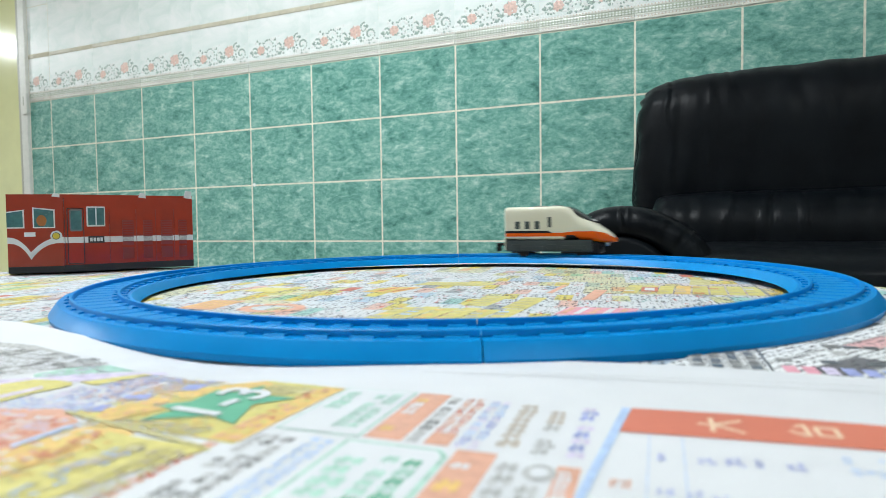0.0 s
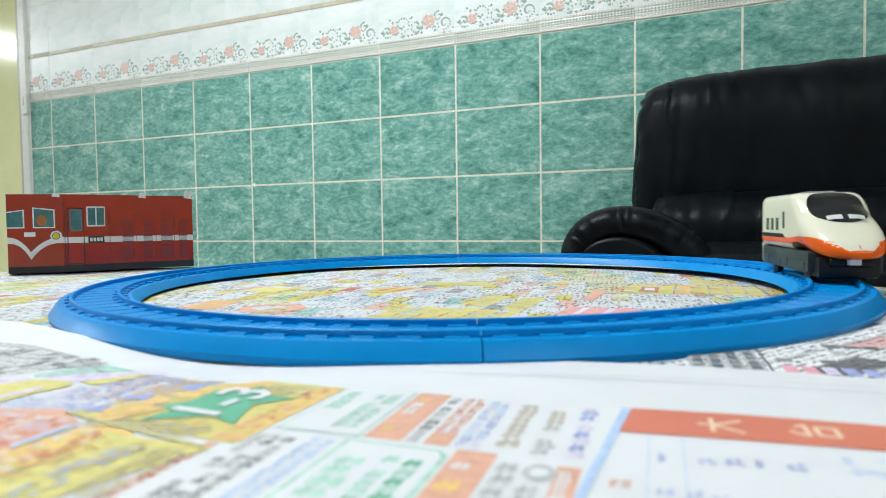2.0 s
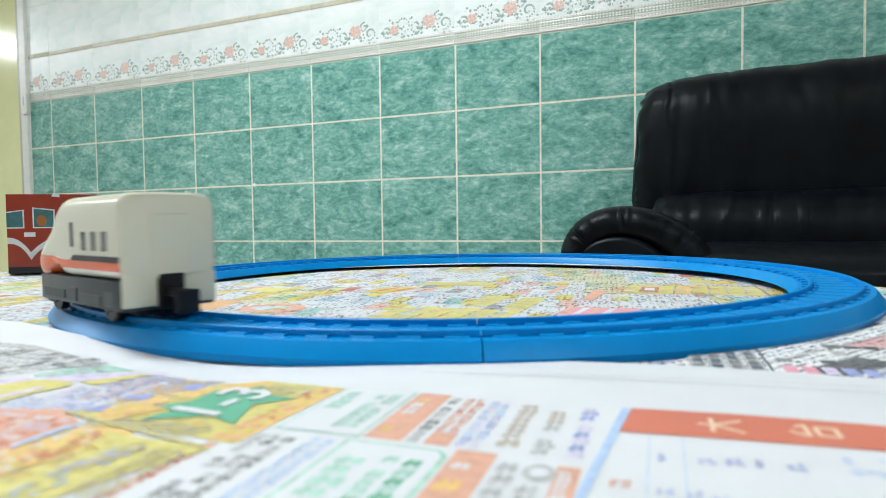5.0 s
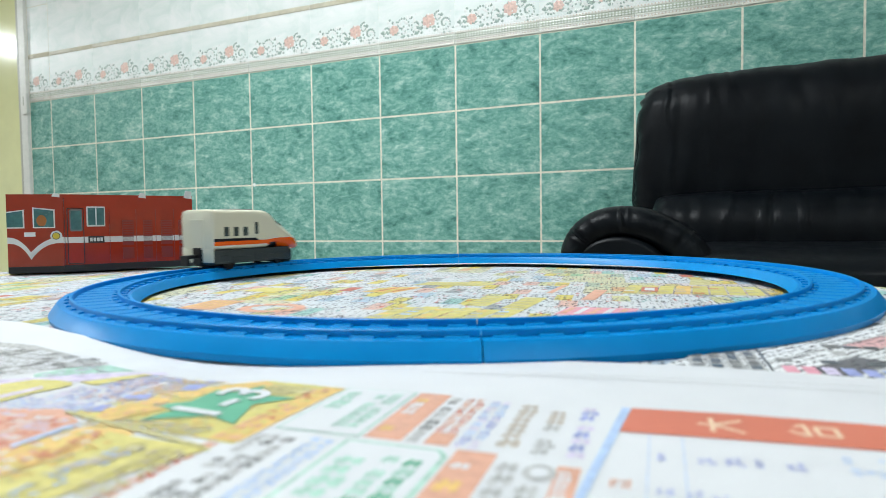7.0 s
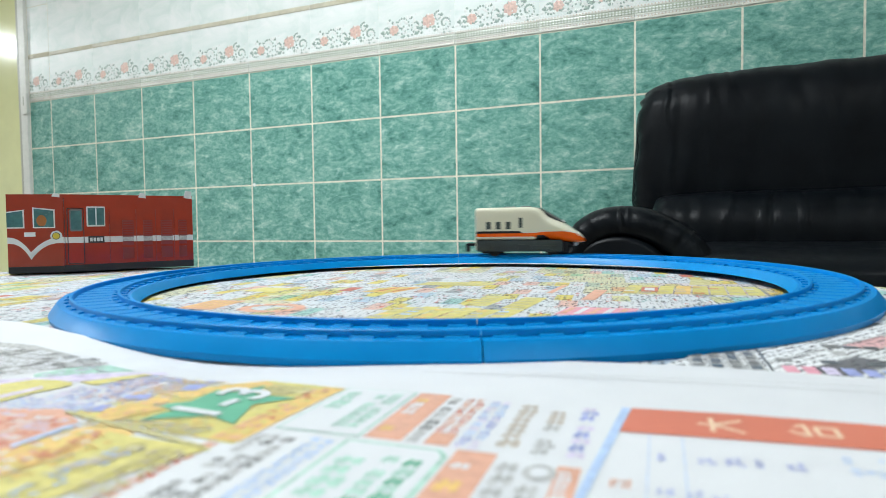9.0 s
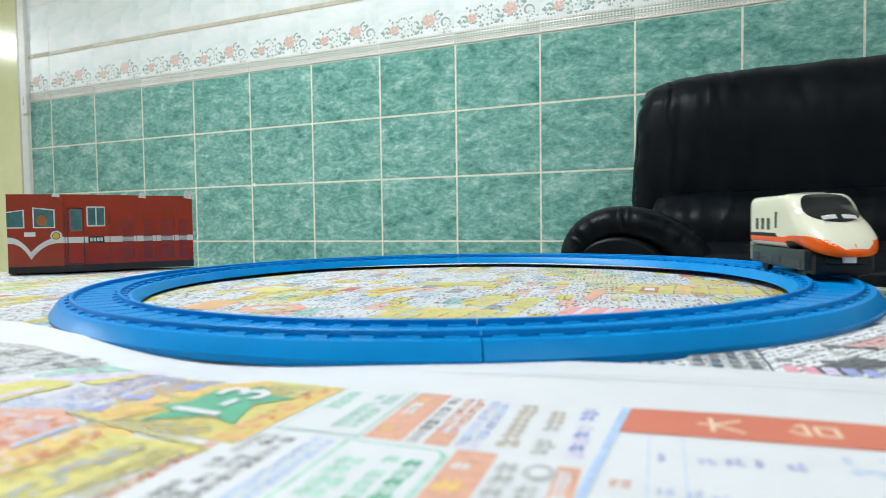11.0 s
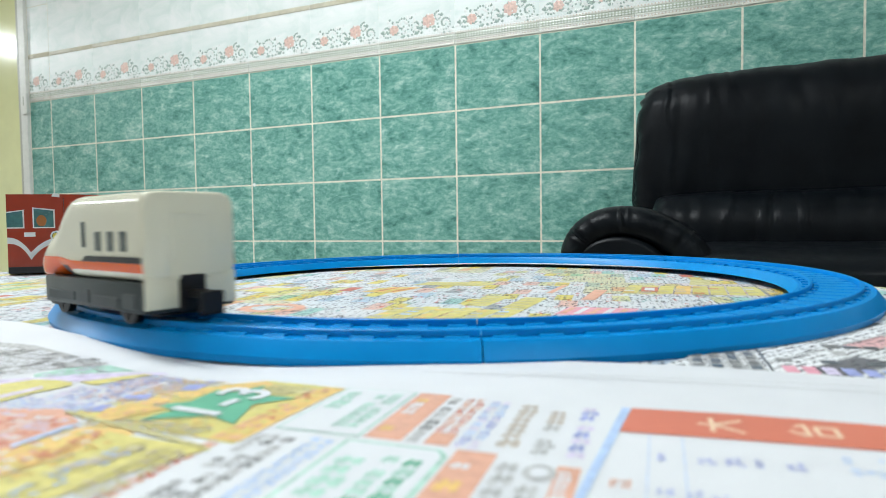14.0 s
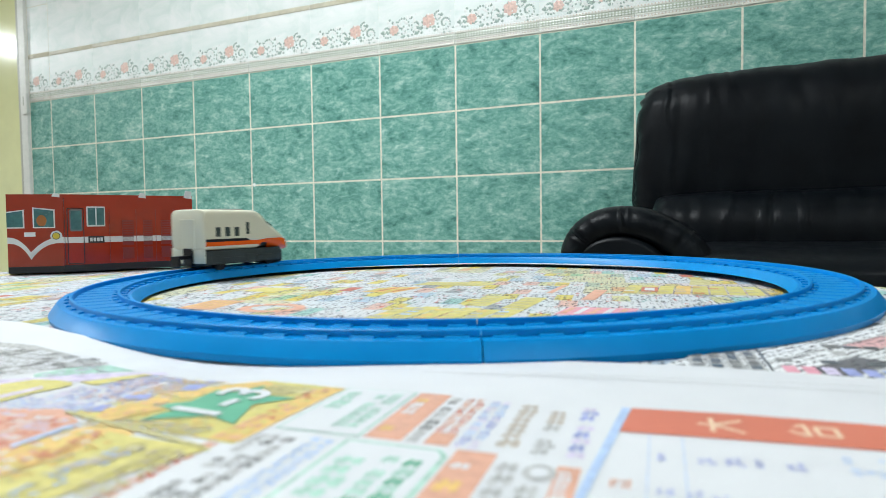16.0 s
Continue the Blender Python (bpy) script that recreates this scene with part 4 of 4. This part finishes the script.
    tai = ((-0.1, 0.5, -0.4, 0.15), (-0.4, 0.12, 0.4, 0.12), (0.2, 0.35, 0.42, 0.1), (-0.3, -0.1, 0.3, -0.1), (-0.3, -0.5, 0.3, -0.5), (-0.3, -0.08, -0.3, -0.52), (0.3, -0.08, 0.3, -0.52))
    strokes(17.8, -7.6, 8.6, big, 1.0, "printed_character")
    strokes(34.6, -6.6, 8.6, tai, 1.0, "printed_character")
    strokes(53.0, -5.5, 8.6, tai, 1.0, "printed_character")
    for u in (3.6, 9.6):
        block(u, u + 0.2, -80, -16, M["p_blue"], 1, skew=0.6)
    for u, w in ((5.6, 2.6), (12.2, 3.2), (16.8, 3.2), (21.6, 3.0), (26.4, 3.6), (32.0, 1.4), (34.2, 1.2)):
        words(u, u + w, -30.4 + 0.06 * u, -26.2 + 0.06 * u, ["p_navy"], 1.45, 1, 0.95)
    words(-1.8, 3.0, -43.5, -40.0, ["p_salmon"], 1.6, 1, 0.95)
    for u in (5.5, 9.8, 13.5):
        words(u, u + 3.2, -44.5, -41.5, ["p_navy"], 1.2, 1, 0.95)
    words(36, 48, -30, -18, ["p_blue"], 1.6, 1, 0.3)

    # yellow advertisement with a green star
    ink("printed_block", [(-122, -40), (-72, -45), (-70, -2), (-96, 1.5), (-112, -18)], M["p_yellow"], 1, "yellow advertisement with a green starburst")
    ink("printed_block", [(-110, -19), (-104, -22), (-90, -4), (-96, 1)], M["p_orange"], 2)
    ink("printed_block", [(-79, -44), (-71.5, -44), (-70, -2.5), (-76, -2.5)], M["p_orange"], 2)
    words(-78, -71, -43, -3, ["p_red", "p_salmon", "p_yellow"], 2.4, 3, 0.8)
    ink("printed_block", [(-116, -36), (-106, -39), (-103, -26), (-111, -21)], M["p_orange"], 2)
    words(-91, -79, -13, -3, ["p_olive"], 1.8, 3, 0.9)
    words(-112, -82, -45, -37, ["p_olive", "p_grey"], 1.5, 3, 0.9, "u")
    words(-119, -80, -44, -4, ["p_orange", "p_olive", "p_olive", "p_yellow", "p_orange"], 1.6, 2, 0.6)
    star = []
    for (u, v) in ((-107, -29), (-100, -24), (-101, -13), (-95, -14), (-92, -5), (-89, -14), (-77, -14.5), (-84, -22), (-79, -35.5), (-88, -32), (-101, -39), (-99, -31)):
        star.append((u, v))
    ink("starburst", star[::-1], M["p_green"], 4, "green printed starburst")
    text = bpy.data.curves.new("printed_numeral", "FONT")
    text.body, text.size, text.align_x, text.align_y, text.extrude = "1-3", 0.0195, "CENTER", "CENTER", 0.00002
    text.offset = 0.0003
    text.materials.append(M["p_white"])
    numerals = new("printed_numeral", text)
    numerals.parent = thing
    numerals.matrix_basis = pose(-0.0915, -0.0225, flyer_lift(-0.0915, -0.0225) + 0.0005, 0, 0, 84)
    ink("printed_line", [(-122, -38.2), (-122, -39.6), (-76, -49.2), (-76, -47.8)], M["p_olive"], 5, "dark dashed dividing line")

    # print further off to the side: a grey heading, a striped offer, a salmon and an orange field
    ink("printed_block", [(-245, 22), (-228.3, 18.4), (-207.1, 19.7), (-181.9, 14.2), (-157.5, 6.5), (-163.7, -3.3), (-173.1, -20.4), (-260, -20)], M["p_grey"], 1, "grey block with white lettering")
    words(-250, -166, -18, 16, ["p_white", "p_white", "p_black"], 4.6, 2, 0.8, "u")
    words(-182, -160, -4, 12, ["p_white", "p_black"], 3.0, 2, 0.7, "u")
    ink("printed_block", [(-157.5, 6.5), (-142.0, 1.2), (-150.9, -8.6), (-157.9, -18.7), (-164.9, -13.3), (-163.0, -3.9)], M["p_mint"], 1)
    words(-162, -146, -14, 4, ["p_lilac", "p_grey"], 2.4, 2, 0.45)
    ink("printed_block", [(-168.9, -21.9), (-160.4, -16.8), (-132.6, 2.3), (-128.2, -0.1), (-144.8, -17.6), (-155.3, -30.1)], M["p_lilac"], 2)
    ink("printed_block", [(-142.7, -17.6), (-134.4, -3.3), (-131.2, -3.1), (-135.6, -18.6)], M["p_yellow"], 3)
    ink("printed_swash", [(-162.6, -26.3), (-157.9, -18.7), (-150, -17.5), (-144.5, -18.2), (-141.8, -20.5), (-142.6, -25), (-144.5, -29.2), (-144.8, -37.7)], M["p_yellow"], 4, "bold yellow printed numeral shape")
    ink("printed_block", [(-150.9, -33.3), (-148.7, -23.6), (-146.1, -25.2), (-147.8, -35.5)], M["p_lilac"], 5)
    words(-139, -105, -37, -2, ["p_navy", "p_lilac", "p_lilac", "p_blue"], 2.1, 1, 0.8)
    words(-134, -106, -30, -3, ["p_salmon", "p_navy"], 1.5, 2, 0.3)
    words(-146, -116, -41, -31, ["p_blue", "p_lilac", "p_navy"], 2.0, 1, 0.7)
    for outline in ([(-118.3, -26.9), (-119.4, -24.1), (-114.1, -21.0), (-111.9, -25.1)], [(-118.2, -37.4), (-118.9, -32.1), (-116.3, -31.3), (-114.6, -36.4)], [(-110.8, -16.2), (-112.0, -10.7), (-106.9, -9.2), (-106.2, -15.4)]):
        ink("printed_block", outline, M["p_navy"], 3)
    ink("printed_block", [(-111.9, -41.5), (-113.6, -37.0), (-109.9, -23.0), (-103.0, -25.5), (-101.2, -29.7), (-106.3, -40.7)], M["p_orange"], 4, "orange printed arrow")
    words(-112, -103, -39, -26, ["p_salmon", "p_yellow"], 1.7, 5, 0.5)
    ink("printed_block", [(-91.6, -7.2), (-92.1, -2.6), (-79.1, -3.6), (-76.7, -9.6), (-86.3, -13.5)], M["p_olive"], 2)
    # salmon field with rows of pale print
    ink("printed_block", [(-160, -44), (-141.4, -41.5), (-125.7, -36.9), (-113.2, -43.2), (-112.5, -54.1), (-112.4, -62.2), (-140, -66)], M["p_salmon"], 1)
    words(-150, -113, -62, -40, ["p_white", "p_white", "p_lilac", "p_red"], 2.4, 2, 0.62, "u")
    ink("printed_line", [(-111.3, -59.7), (-113.1, -58.6), (-112.9, -46.2), (-110.9, -45.2)], M["p_blue"], 5)
    # orange field with red and pale print
    ink("printed_block", [(-109.2, -46.7), (-107.2, -41.4), (-95.3, -45.5), (-97.8, -57.8), (-99.4, -70.5), (-99.6, -78), (-120, -72), (-112.9, -62.3)], M["p_orange"], 2)
    words(-112, -97, -72, -45, ["p_salmon", "p_yellow", "p_salmon", "p_white"], 2.2, 3, 0.72)
    words(-104, -98, -64, -46, ["p_red"], 1.8, 4, 0.35)
    # yellow field with olive streaks below the dashed line
    ink("printed_block", [(-101.6, -46.6), (-93.4, -47.4), (-74.1, -48.5), (-80.0, -62.0), (-84.6, -79), (-91.0, -84), (-100.1, -78), (-97.1, -58.4)], M["p_yellow"], 3)
    ink("printed_block", [(-94.5, -67.2), (-92.7, -56.2), (-89.8, -49.7), (-87.5, -50.3), (-90.9, -61.4), (-92.0, -68.2)], M["p_olive"], 4)
    ink("printed_block", [(-94.4, -65.1), (-92.1, -60.4), (-87.8, -51.7), (-85.6, -52.5), (-89.1, -63.0)], M["p_brown"], 5)
    words(-92, -85, -78, -50, ["p_blue", "p_yellow", "p_olive"], 1.7, 6, 0.6)
    words(-84, -76, -72, -50, ["p_olive", "p_brown", "p_olive"], 1.7, 5, 0.8)
    words(-101, -94, -76, -48, ["p_olive", "p_orange"], 1.7, 5, 0.45)
    words(-78, -71, -75, -37, ["p_salmon", "p_salmon", "p_red"], 3.4, 1, 0.85)
    words(-70.5, -60, -75, -37, ["p_grey", "p_grey", "p_black"], 2.6, 1, 0.6)
    words(-59, -53.5, -75, -36, ["p_blue"], 2.5, 1, 0.95)
    return thing


flyer()


# ---- sofa ----
def puff(a0, a1, y0, y1, z0, z1, e=3.4, end=5.0, na=48, n=44, wrinkle=0.004, sag=0.0, seed=0.0, flare=0.0, creases=()):
    """A padded cushion: rounded sections drawn in at both ends, with creases."""
    bm = bmesh.new()
    rings = []
    for i in range(na + 1):
        t = -math.cos(math.pi * i / na)
        s = max(0.02, (1 - abs(t) ** end)) ** (1 / end)
        x = (a0 + a1) / 2 + (a1 - a0) / 2 * t
        ring = []
        for k in range(n):
            a = 2 * math.pi * k / n
            c, d = math.cos(a), math.sin(a)
            y = (y0 + y1) / 2 + (y1 - y0) / 2 * s * math.copysign(abs(c) ** (2 / e), c)
            z = (z0 + z1) / 2 + (z1 - z0) / 2 * s * math.copysign(abs(d) ** (2 / e), d)
            q = wrinkle * noise.noise(Vector((x * 9 + seed, y * 4, z * 3.5)))
            q += wrinkle * 0.5 * noise.noise(Vector((x * 32 + seed, y * 6, z * 6)))
            for xc, lean, depth in creases:
                d = (x - xc - lean * (z - (z0 + z1) / 2) - 0.008 * math.sin(z * 37 + xc * 50)) / 0.006
                q += depth * (math.exp(-d * d) - 0.8 * math.exp(-(d - 1.6) ** 2))
            # gathers drawn towards the closed ends
            pull = smoothstep(0.82, 1.0, abs(t)) * 0.005 * math.sin(z * 130 + 3 * math.sin(z * 41 + seed))
            low = max(0.0, ((z0 + z1) / 2 + 0.06 - z) / (z1 - z0))
            ring.append((x + pull - flare * low * smoothstep(-0.7, -1.0, t), y - q * 1.2 - pull, z + q * 0.6 - sag * (1 - t * t)))
        rings.append(ring)
    add_loft(bm, rings)
    return bm


def sofa():
    thing = empty("sofa", WALL)
    part("backrest", puff(3.014, 5.0, -0.40, -0.04, -0.02, 0.462, 3.2, 9.0, seed=2.0, sag=-0.004, flare=0.035, wrinkle=0.006, na=260, n=72, creases=((3.115, -0.12, 0.0024), (3.17, 0.25, 0.0016), (3.30, -0.2, 0.0014), (3.47, 0.1, 0.0014))), M["leather"], thing, "padded upper back cushion with fine creases", smooth=60)
    part("back_frame", boxed(3.02, 4.97, -0.20, -0.02, FLOOR_Z + 0.04, 0.36, bevel=0.03, segs=3), M["leather"], thing, smooth=60)
    part("lumbar_cushion", puff(3.06, 4.95, -0.55, -0.14, -0.13, 0.118, 2.8, 12.0, seed=7.0, wrinkle=0.006, na=260, n=60, creases=((3.235, 0.2, 0.0028), (3.325, 0.15, 0.0040), (3.345, -0.1, 0.0026), (3.40, 0.2, 0.0034), (3.52, 0.0, 0.0024))), M["leather"], thing, "padded lower back cushion with creases", smooth=60)
    part("seat", puff(3.12, 4.92, -0.88, -0.15, -0.17, -0.012, 3.4, 14.0, seed=11.0), M["leather"], thing, smooth=60)
    part("seat_base", boxed(3.10, 4.94, -0.85, -0.04, FLOOR_Z + 0.05, -0.13, bevel=0.02, segs=2), M["leather"], thing, smooth=60)
    for mirror in (1, -1):
        cx = 3.055 if mirror == 1 else 4.955
        # pleated roll over the front of the arm
        bm = bmesh.new()
        rings = []
        for i in range(101):
            t = math.pi * (1.14 - 1.28 * i / 100)
            px = cx + (0.125 if math.cos(t) * mirror < 0 else 0.138) * math.cos(t)
            pz = -0.062 + 0.098 * math.sin(t) - 0.16 * (px - cx) * mirror
            tx, tz = -0.125 * math.sin(t), 0.098 * math.cos(t)
            ln = math.hypot(tx, tz)
            nx_, nz_ = tz / ln, -tx / ln
            if nx_ * math.cos(t) + nz_ * math.sin(t) < 0:
                nx_, nz_ = -nx_, -nz_
            ring = []
            for k in range(24):
                a = 2 * math.pi * k / 24
                r = 0.038
                facing = max(0.0, math.sin(a + 0.4))
                r -= 0.0052 * max(0.0, math.cos(a - 1.15)) ** 2 * (0.5 + 0.5 * math.sin(i * 1.5 + 2.2 * math.sin(i * 0.53))) * (0.6 + 0.4 * math.sin(i * 0.31))
                ring.append((px + nx_ * r * math.cos(a), -0.800 - 1.25 * r * math.sin(a), pz + nz_ * r * math.cos(a)))
            rings.append(ring)
        add_loft(bm, rings)
        arm = part("armrest", bm, M["leather"], thing, "pleated rolled armrest front", smooth=70)
        # the arm's body behind it and the front panel under it
        bm = bmesh.new()
        rings = []
        for y, f in ((-0.842, 0.80), (-0.838, 0.90), (-0.82, 0.96), (-0.78, 1.0), (-0.79, 1.24), (-0.5, 1.24), (-0.10, 1.2)):
            ring = []
            for k in range(33):
                t = math.pi * (1.0 - k / 32)
                ring.append((cx - 0.03 * (f < 1.1) + 0.112 * f * math.cos(t), y, -0.075 + (0.090 if f < 1.1 else 0.100) * f * math.sin(t)))
            ring += [(cx + 0.112 * f, y, FLOOR_Z + 0.05), (cx - 0.112 * f, y, FLOOR_Z + 0.05)]
            rings.append(ring)
        add_loft(bm, rings)
        part("arm_panel", bm, M["leather"], thing, smooth=50)
    for x in (3.05, 4.95):
        for y in (-0.78, -0.12):
            part("foot", boxed(x - 0.03, x + 0.03, y - 0.03, y + 0.03, FLOOR_Z, FLOOR_Z + 0.05, bevel=0.006), M["black"], thing)
    tagged(thing, "black leather sofa with pleated rolled arms against the tiled wall", "sofa")


sofa()


# ---- door beside the tiled wall ----
def door():
    thing = empty("door_1", WALL)
    part("door_leaf", boxed(-1.15, -0.247, -0.004, 0.01, FLOOR_Z + 0.01, 1.75, bevel=0.002), M["yellowwall"], thing, "glossy pale yellow door leaf")
    part("stile", boxed(-0.247, -0.222, -0.010, 0.01, FLOOR_Z + 0.01, 1.75, bevel=0.004), M["greyframe"], thing)
    part("door_frame", boxed(-0.222, -0.170, -0.016, 0.011, FLOOR_Z, 1.80, bevel=0.004), M["whiteframe"], thing)
    latch = part("latch", boxed(-0.192, -0.158, -0.026, -0.016, 0.655, 0.767, bevel=0.004), M["whiteframe"], thing, "pale latch plate", smooth=40)
    part("slot", boxed(-0.184, -0.179, -0.0275, -0.024, 0.70, 0.75), M["greyframe"], latch)
    tagged(thing, "glossy pale yellow door in a white metal frame", "door", kind="structure")


door()


# ---- tiles ----
TILE_W, TILE_H, BORDER_Z = 0.33, 0.25, 0.7217
COLS = range(0, 13)


def piece(name, mesh, x, z):
    ob = new(name, mesh)
    ob.parent = wall_north
    ob.location = (x, 0, z)
    return ob


def mesh_of(bm, mats, smooth=30):
    me = bpy.data.meshes.new("piece")
    bm.normal_update()
    bm.to_mesh(me)
    bm.free()
    for m in mats:
        me.materials.append(m)
    for p in me.polygons:
        p.use_smooth = True
    me.set_sharp_from_angle(angle=radians(smooth))
    return me


def relief():
    """Embossed scrolls, leaves and one rose on a border tile, with white beads in place of glints."""
    bm = bmesh.new()
    rng = random.Random(3)

    def blob(x, z, r, h, mat, flatz=1.0):
        geo = bmesh.ops.create_uvsphere(bm, u_segments=8, v_segments=5, radius=1.0, matrix=Matrix.Translation((x, 0, z)) @ Matrix.Diagonal((r, h * 0.34, r * flatz, 1)))
        for f in {f for v in geo["verts"] for f in v.link_faces}:
            f.material_index = mat

    def scroll(cx, cz, r, turns, start, mat, w=0.0028, flip=1):
        n = int(14 * turns)
        prev = None
        for i in range(n + 1):
            a = start + flip * 2 * math.pi * turns * i / n
            rr = r * (1 - 0.75 * i / n)
            c = Vector((cx + rr * math.cos(a), 0, cz + rr * math.sin(a)))
            blob(c.x, c.z, w, 0.0022, mat)

    base = 0.098
    for cx, dz, r, turns, start, flip in ((0.105, 0.008, 0.042, 1.4, 0.9, 1), (0.165, -0.004, 0.030, 1.2, 0.1, -1), (0.288, -0.008, 0.030, 1.3, 1.0, 1), (0.038, -0.012, 0.028, 1.2, 0.0, -1), (0.262, 0.020, 0.020, 1.0, 0.5, 1)):
        scroll(cx, base + dz, r, turns, math.pi * start, 0, 0.0046, flip)
        scroll(cx + 0.004, base + dz - 0.004, r * 0.72, turns * 0.8, math.pi * (start + 0.3), 2, 0.0040, flip)
    for k in range(44):
        x = 0.008 + 0.314 * k / 43
        blob(x, base - 0.030 + 0.016 * math.sin(x * 38) + rng.uniform(-0.006, 0.008), rng.uniform(0.005, 0.010), 0.0028, rng.choice((0, 2, 2, 0)), 0.7)
    for k in range(30):
        blob(rng.uniform(0.012, 0.318), base + rng.uniform(-0.034, 0.034), rng.uniform(0.003, 0.007), 0.0028, rng.choice((0, 2, 2)))
    for cx, dz, rr in ((0.222, 0.008, 1.5), (0.068, -0.010, 1.1)):
        for k in range(7):
            a = 2 * math.pi * k / 7
            blob(cx + 0.012 * rr * math.cos(a), base + dz + 0.011 * rr * math.sin(a), 0.0078 * rr, 0.0035, 1)
        blob(cx, base + dz, 0.009 * rr, 0.005, 1)
    # bead rows, then scattered beads, added as white dots for the border's sparkle
    for zrow, yb in ((0.0265, -0.0021), (0.0350, -0.0021), (0.0480, -0.0016), (0.0125, -0.0016)):
        for k in range(30):
            geo = bmesh.ops.create_uvsphere(bm, u_segments=7, v_segments=5, radius=1.0, matrix=Matrix.Translation((0.0055 + 0.0110 * k, yb, zrow)) @ Matrix.Diagonal((0.0042, 0.0011, 0.0030, 1)))
            for f in {f for v in geo["verts"] for f in v.link_faces}:
                f.material_index = 2
    for k in range(40):
        blob(rng.uniform(0.010, 0.320), base + rng.uniform(-0.038, 0.044), rng.uniform(0.003, 0.0062), 0.0036, 2)
    for k in range(30):
        blob(0.0055 + 0.0110 * k, 0.056, 0.0030, 0.0022, 2)
    for k in range(30):
        blob(0.0055 + 0.0110 * k, 0.0115, 0.0026, 0.0022, 2)
    return bm


def tiles():
    g = 0.0028
    green = mesh_of(boxed(g, TILE_W - g, 0.0, 0.0035, g, TILE_H - g, bevel=0.0016, segs=1), [M["tile"]])
    pale = mesh_of(boxed(0.0003, TILE_W - 0.0003, 0.0, 0.0035, 0.0003, TILE_H - 0.0003, bevel=0.0005, segs=1), [M["pale"]])
    cut = mesh_of(boxed(TILE_W - 0.166, TILE_W - g, 0.0, 0.0035, g, TILE_H - g, bevel=0.0016, segs=1), [M["tile"]])
    cut_pale = mesh_of(boxed(TILE_W - 0.166, TILE_W - g, 0.0, 0.0035, g * 0.5, TILE_H - g * 0.5, bevel=0.0012, segs=1), [M["pale"]])
    rel = mesh_of(relief(), [M["leaf"], M["rose"], M["pearl"]], 60)
    bm = bmesh.new()
    for z0, z1, y, mi in ((0.0015, 0.0085, -0.0040, 0), (0.0095, 0.0150, -0.0015, 2), (0.0155, 0.0210, -0.0035, 0), (0.0220, 0.0400, -0.0020, 1), (0.0410, 0.0450, -0.0040, 0), (0.0455, 0.0505, -0.0015, 2), (0.2280, 0.2470, -0.0030, 3)):
        vs = add_box(bm, 0.0012, TILE_W - 0.0012, y, 0.002, z0, z1, bevel=0.0011, segs=2)
        for f in {f for v in vs for f in v.link_faces}:
            f.material_index = mi
    mould = mesh_of(bm, [M["moulding"], M["mouldgreen"], M["mouldpink"], M["trim"]])
    for col in range(-1, 13):
        x = col * TILE_W
        for row in range(5):
            ob = piece("tile", cut if col < 0 else green, x, BORDER_Z - TILE_H * (row + 1))
        for row in range(6):
            ob = piece("tile", cut_pale if col < 0 else pale, x, BORDER_Z + TILE_H * row)
        if col >= 0:
            tagged(piece("border_relief", rel, x, BORDER_Z), "embossed scrolls, leaves and pink roses, with white beads as glints")
            tagged(piece("border_moulding", mould, x, BORDER_Z), "cream and grey-green moulded strips")
    end_rel = relief()
    bmesh.ops.delete(end_rel, geom=[v for v in end_rel.verts if v.co.x < 0.168], context="VERTS")
    piece("border_relief", mesh_of(end_rel, [M["leaf"], M["rose"], M["pearl"]], 60), -TILE_W, BORDER_Z)
    bm = bmesh.new()
    bm.from_mesh(mould)
    bmesh.ops.bisect_plane(bm, geom=bm.verts[:] + bm.edges[:] + bm.faces[:], plane_co=(0.166, 0, 0), plane_no=(1, 0, 0), clear_inner=True)
    piece("border_moulding", mesh_of(bm, [M["moulding"], M["mouldgreen"], M["mouldpink"], M["trim"]]), -TILE_W, BORDER_Z)
    # a white dab on the grout
    bm = bmesh.new()
    bmesh.ops.create_uvsphere(bm, u_segments=10, v_segments=6, radius=1.0, matrix=Matrix.Translation((4.04 * TILE_W, 0.0, BORDER_Z - 2 * TILE_H + 0.002)) @ Matrix.Diagonal((0.009, 0.003, 0.008, 1)))
    piece("plaster_dab", mesh_of(bm, [M["pearl"]], 60), 0, 0)


tiles()


# ---- motion ----
def train_pose(deg):
    """The axles follow the ring's tangent; the long nose swings out ahead of them."""
    a = radians(deg)
    return SLANT @ pose(R_CENTRE * math.cos(a), R_CENTRE * math.sin(a), Z_LEDGE + 0.0008, 0, 0, deg - 90) @ pose(0.0191, 0, 0)


TRAVEL = ((0.0, 62.0), (1.5, 3.7), (3.0, -55.2), (3.5, -74.8), (4.0, -94.9), (7.0, -212.4), (9.0, -289.7), (11.5, -391.9), (12.5, -432.3), (13.5, -471.7), (14.0, -490.9), (14.5, -510.0), (15.0, -531.0), (15.5, -550.4), (16.0, -569.6))


def motions():
    rows = [(i * 0.25, train_pose(lerp_table(TRAVEL, i * 0.25))) for i in range(65)]
    walk(toy_train, rows)
    for axle, x in AXLES:
        rows = []
        for i in range(481):
            t = i / 30
            travelled = radians(62.0 - lerp_table(TRAVEL, t)) * R_CENTRE
            rows.append((t, pose(x, 0, WHEEL_R) @ Matrix.Rotation(travelled / WHEEL_R, 4, "Y")))
        walk(axle, rows)


motions()
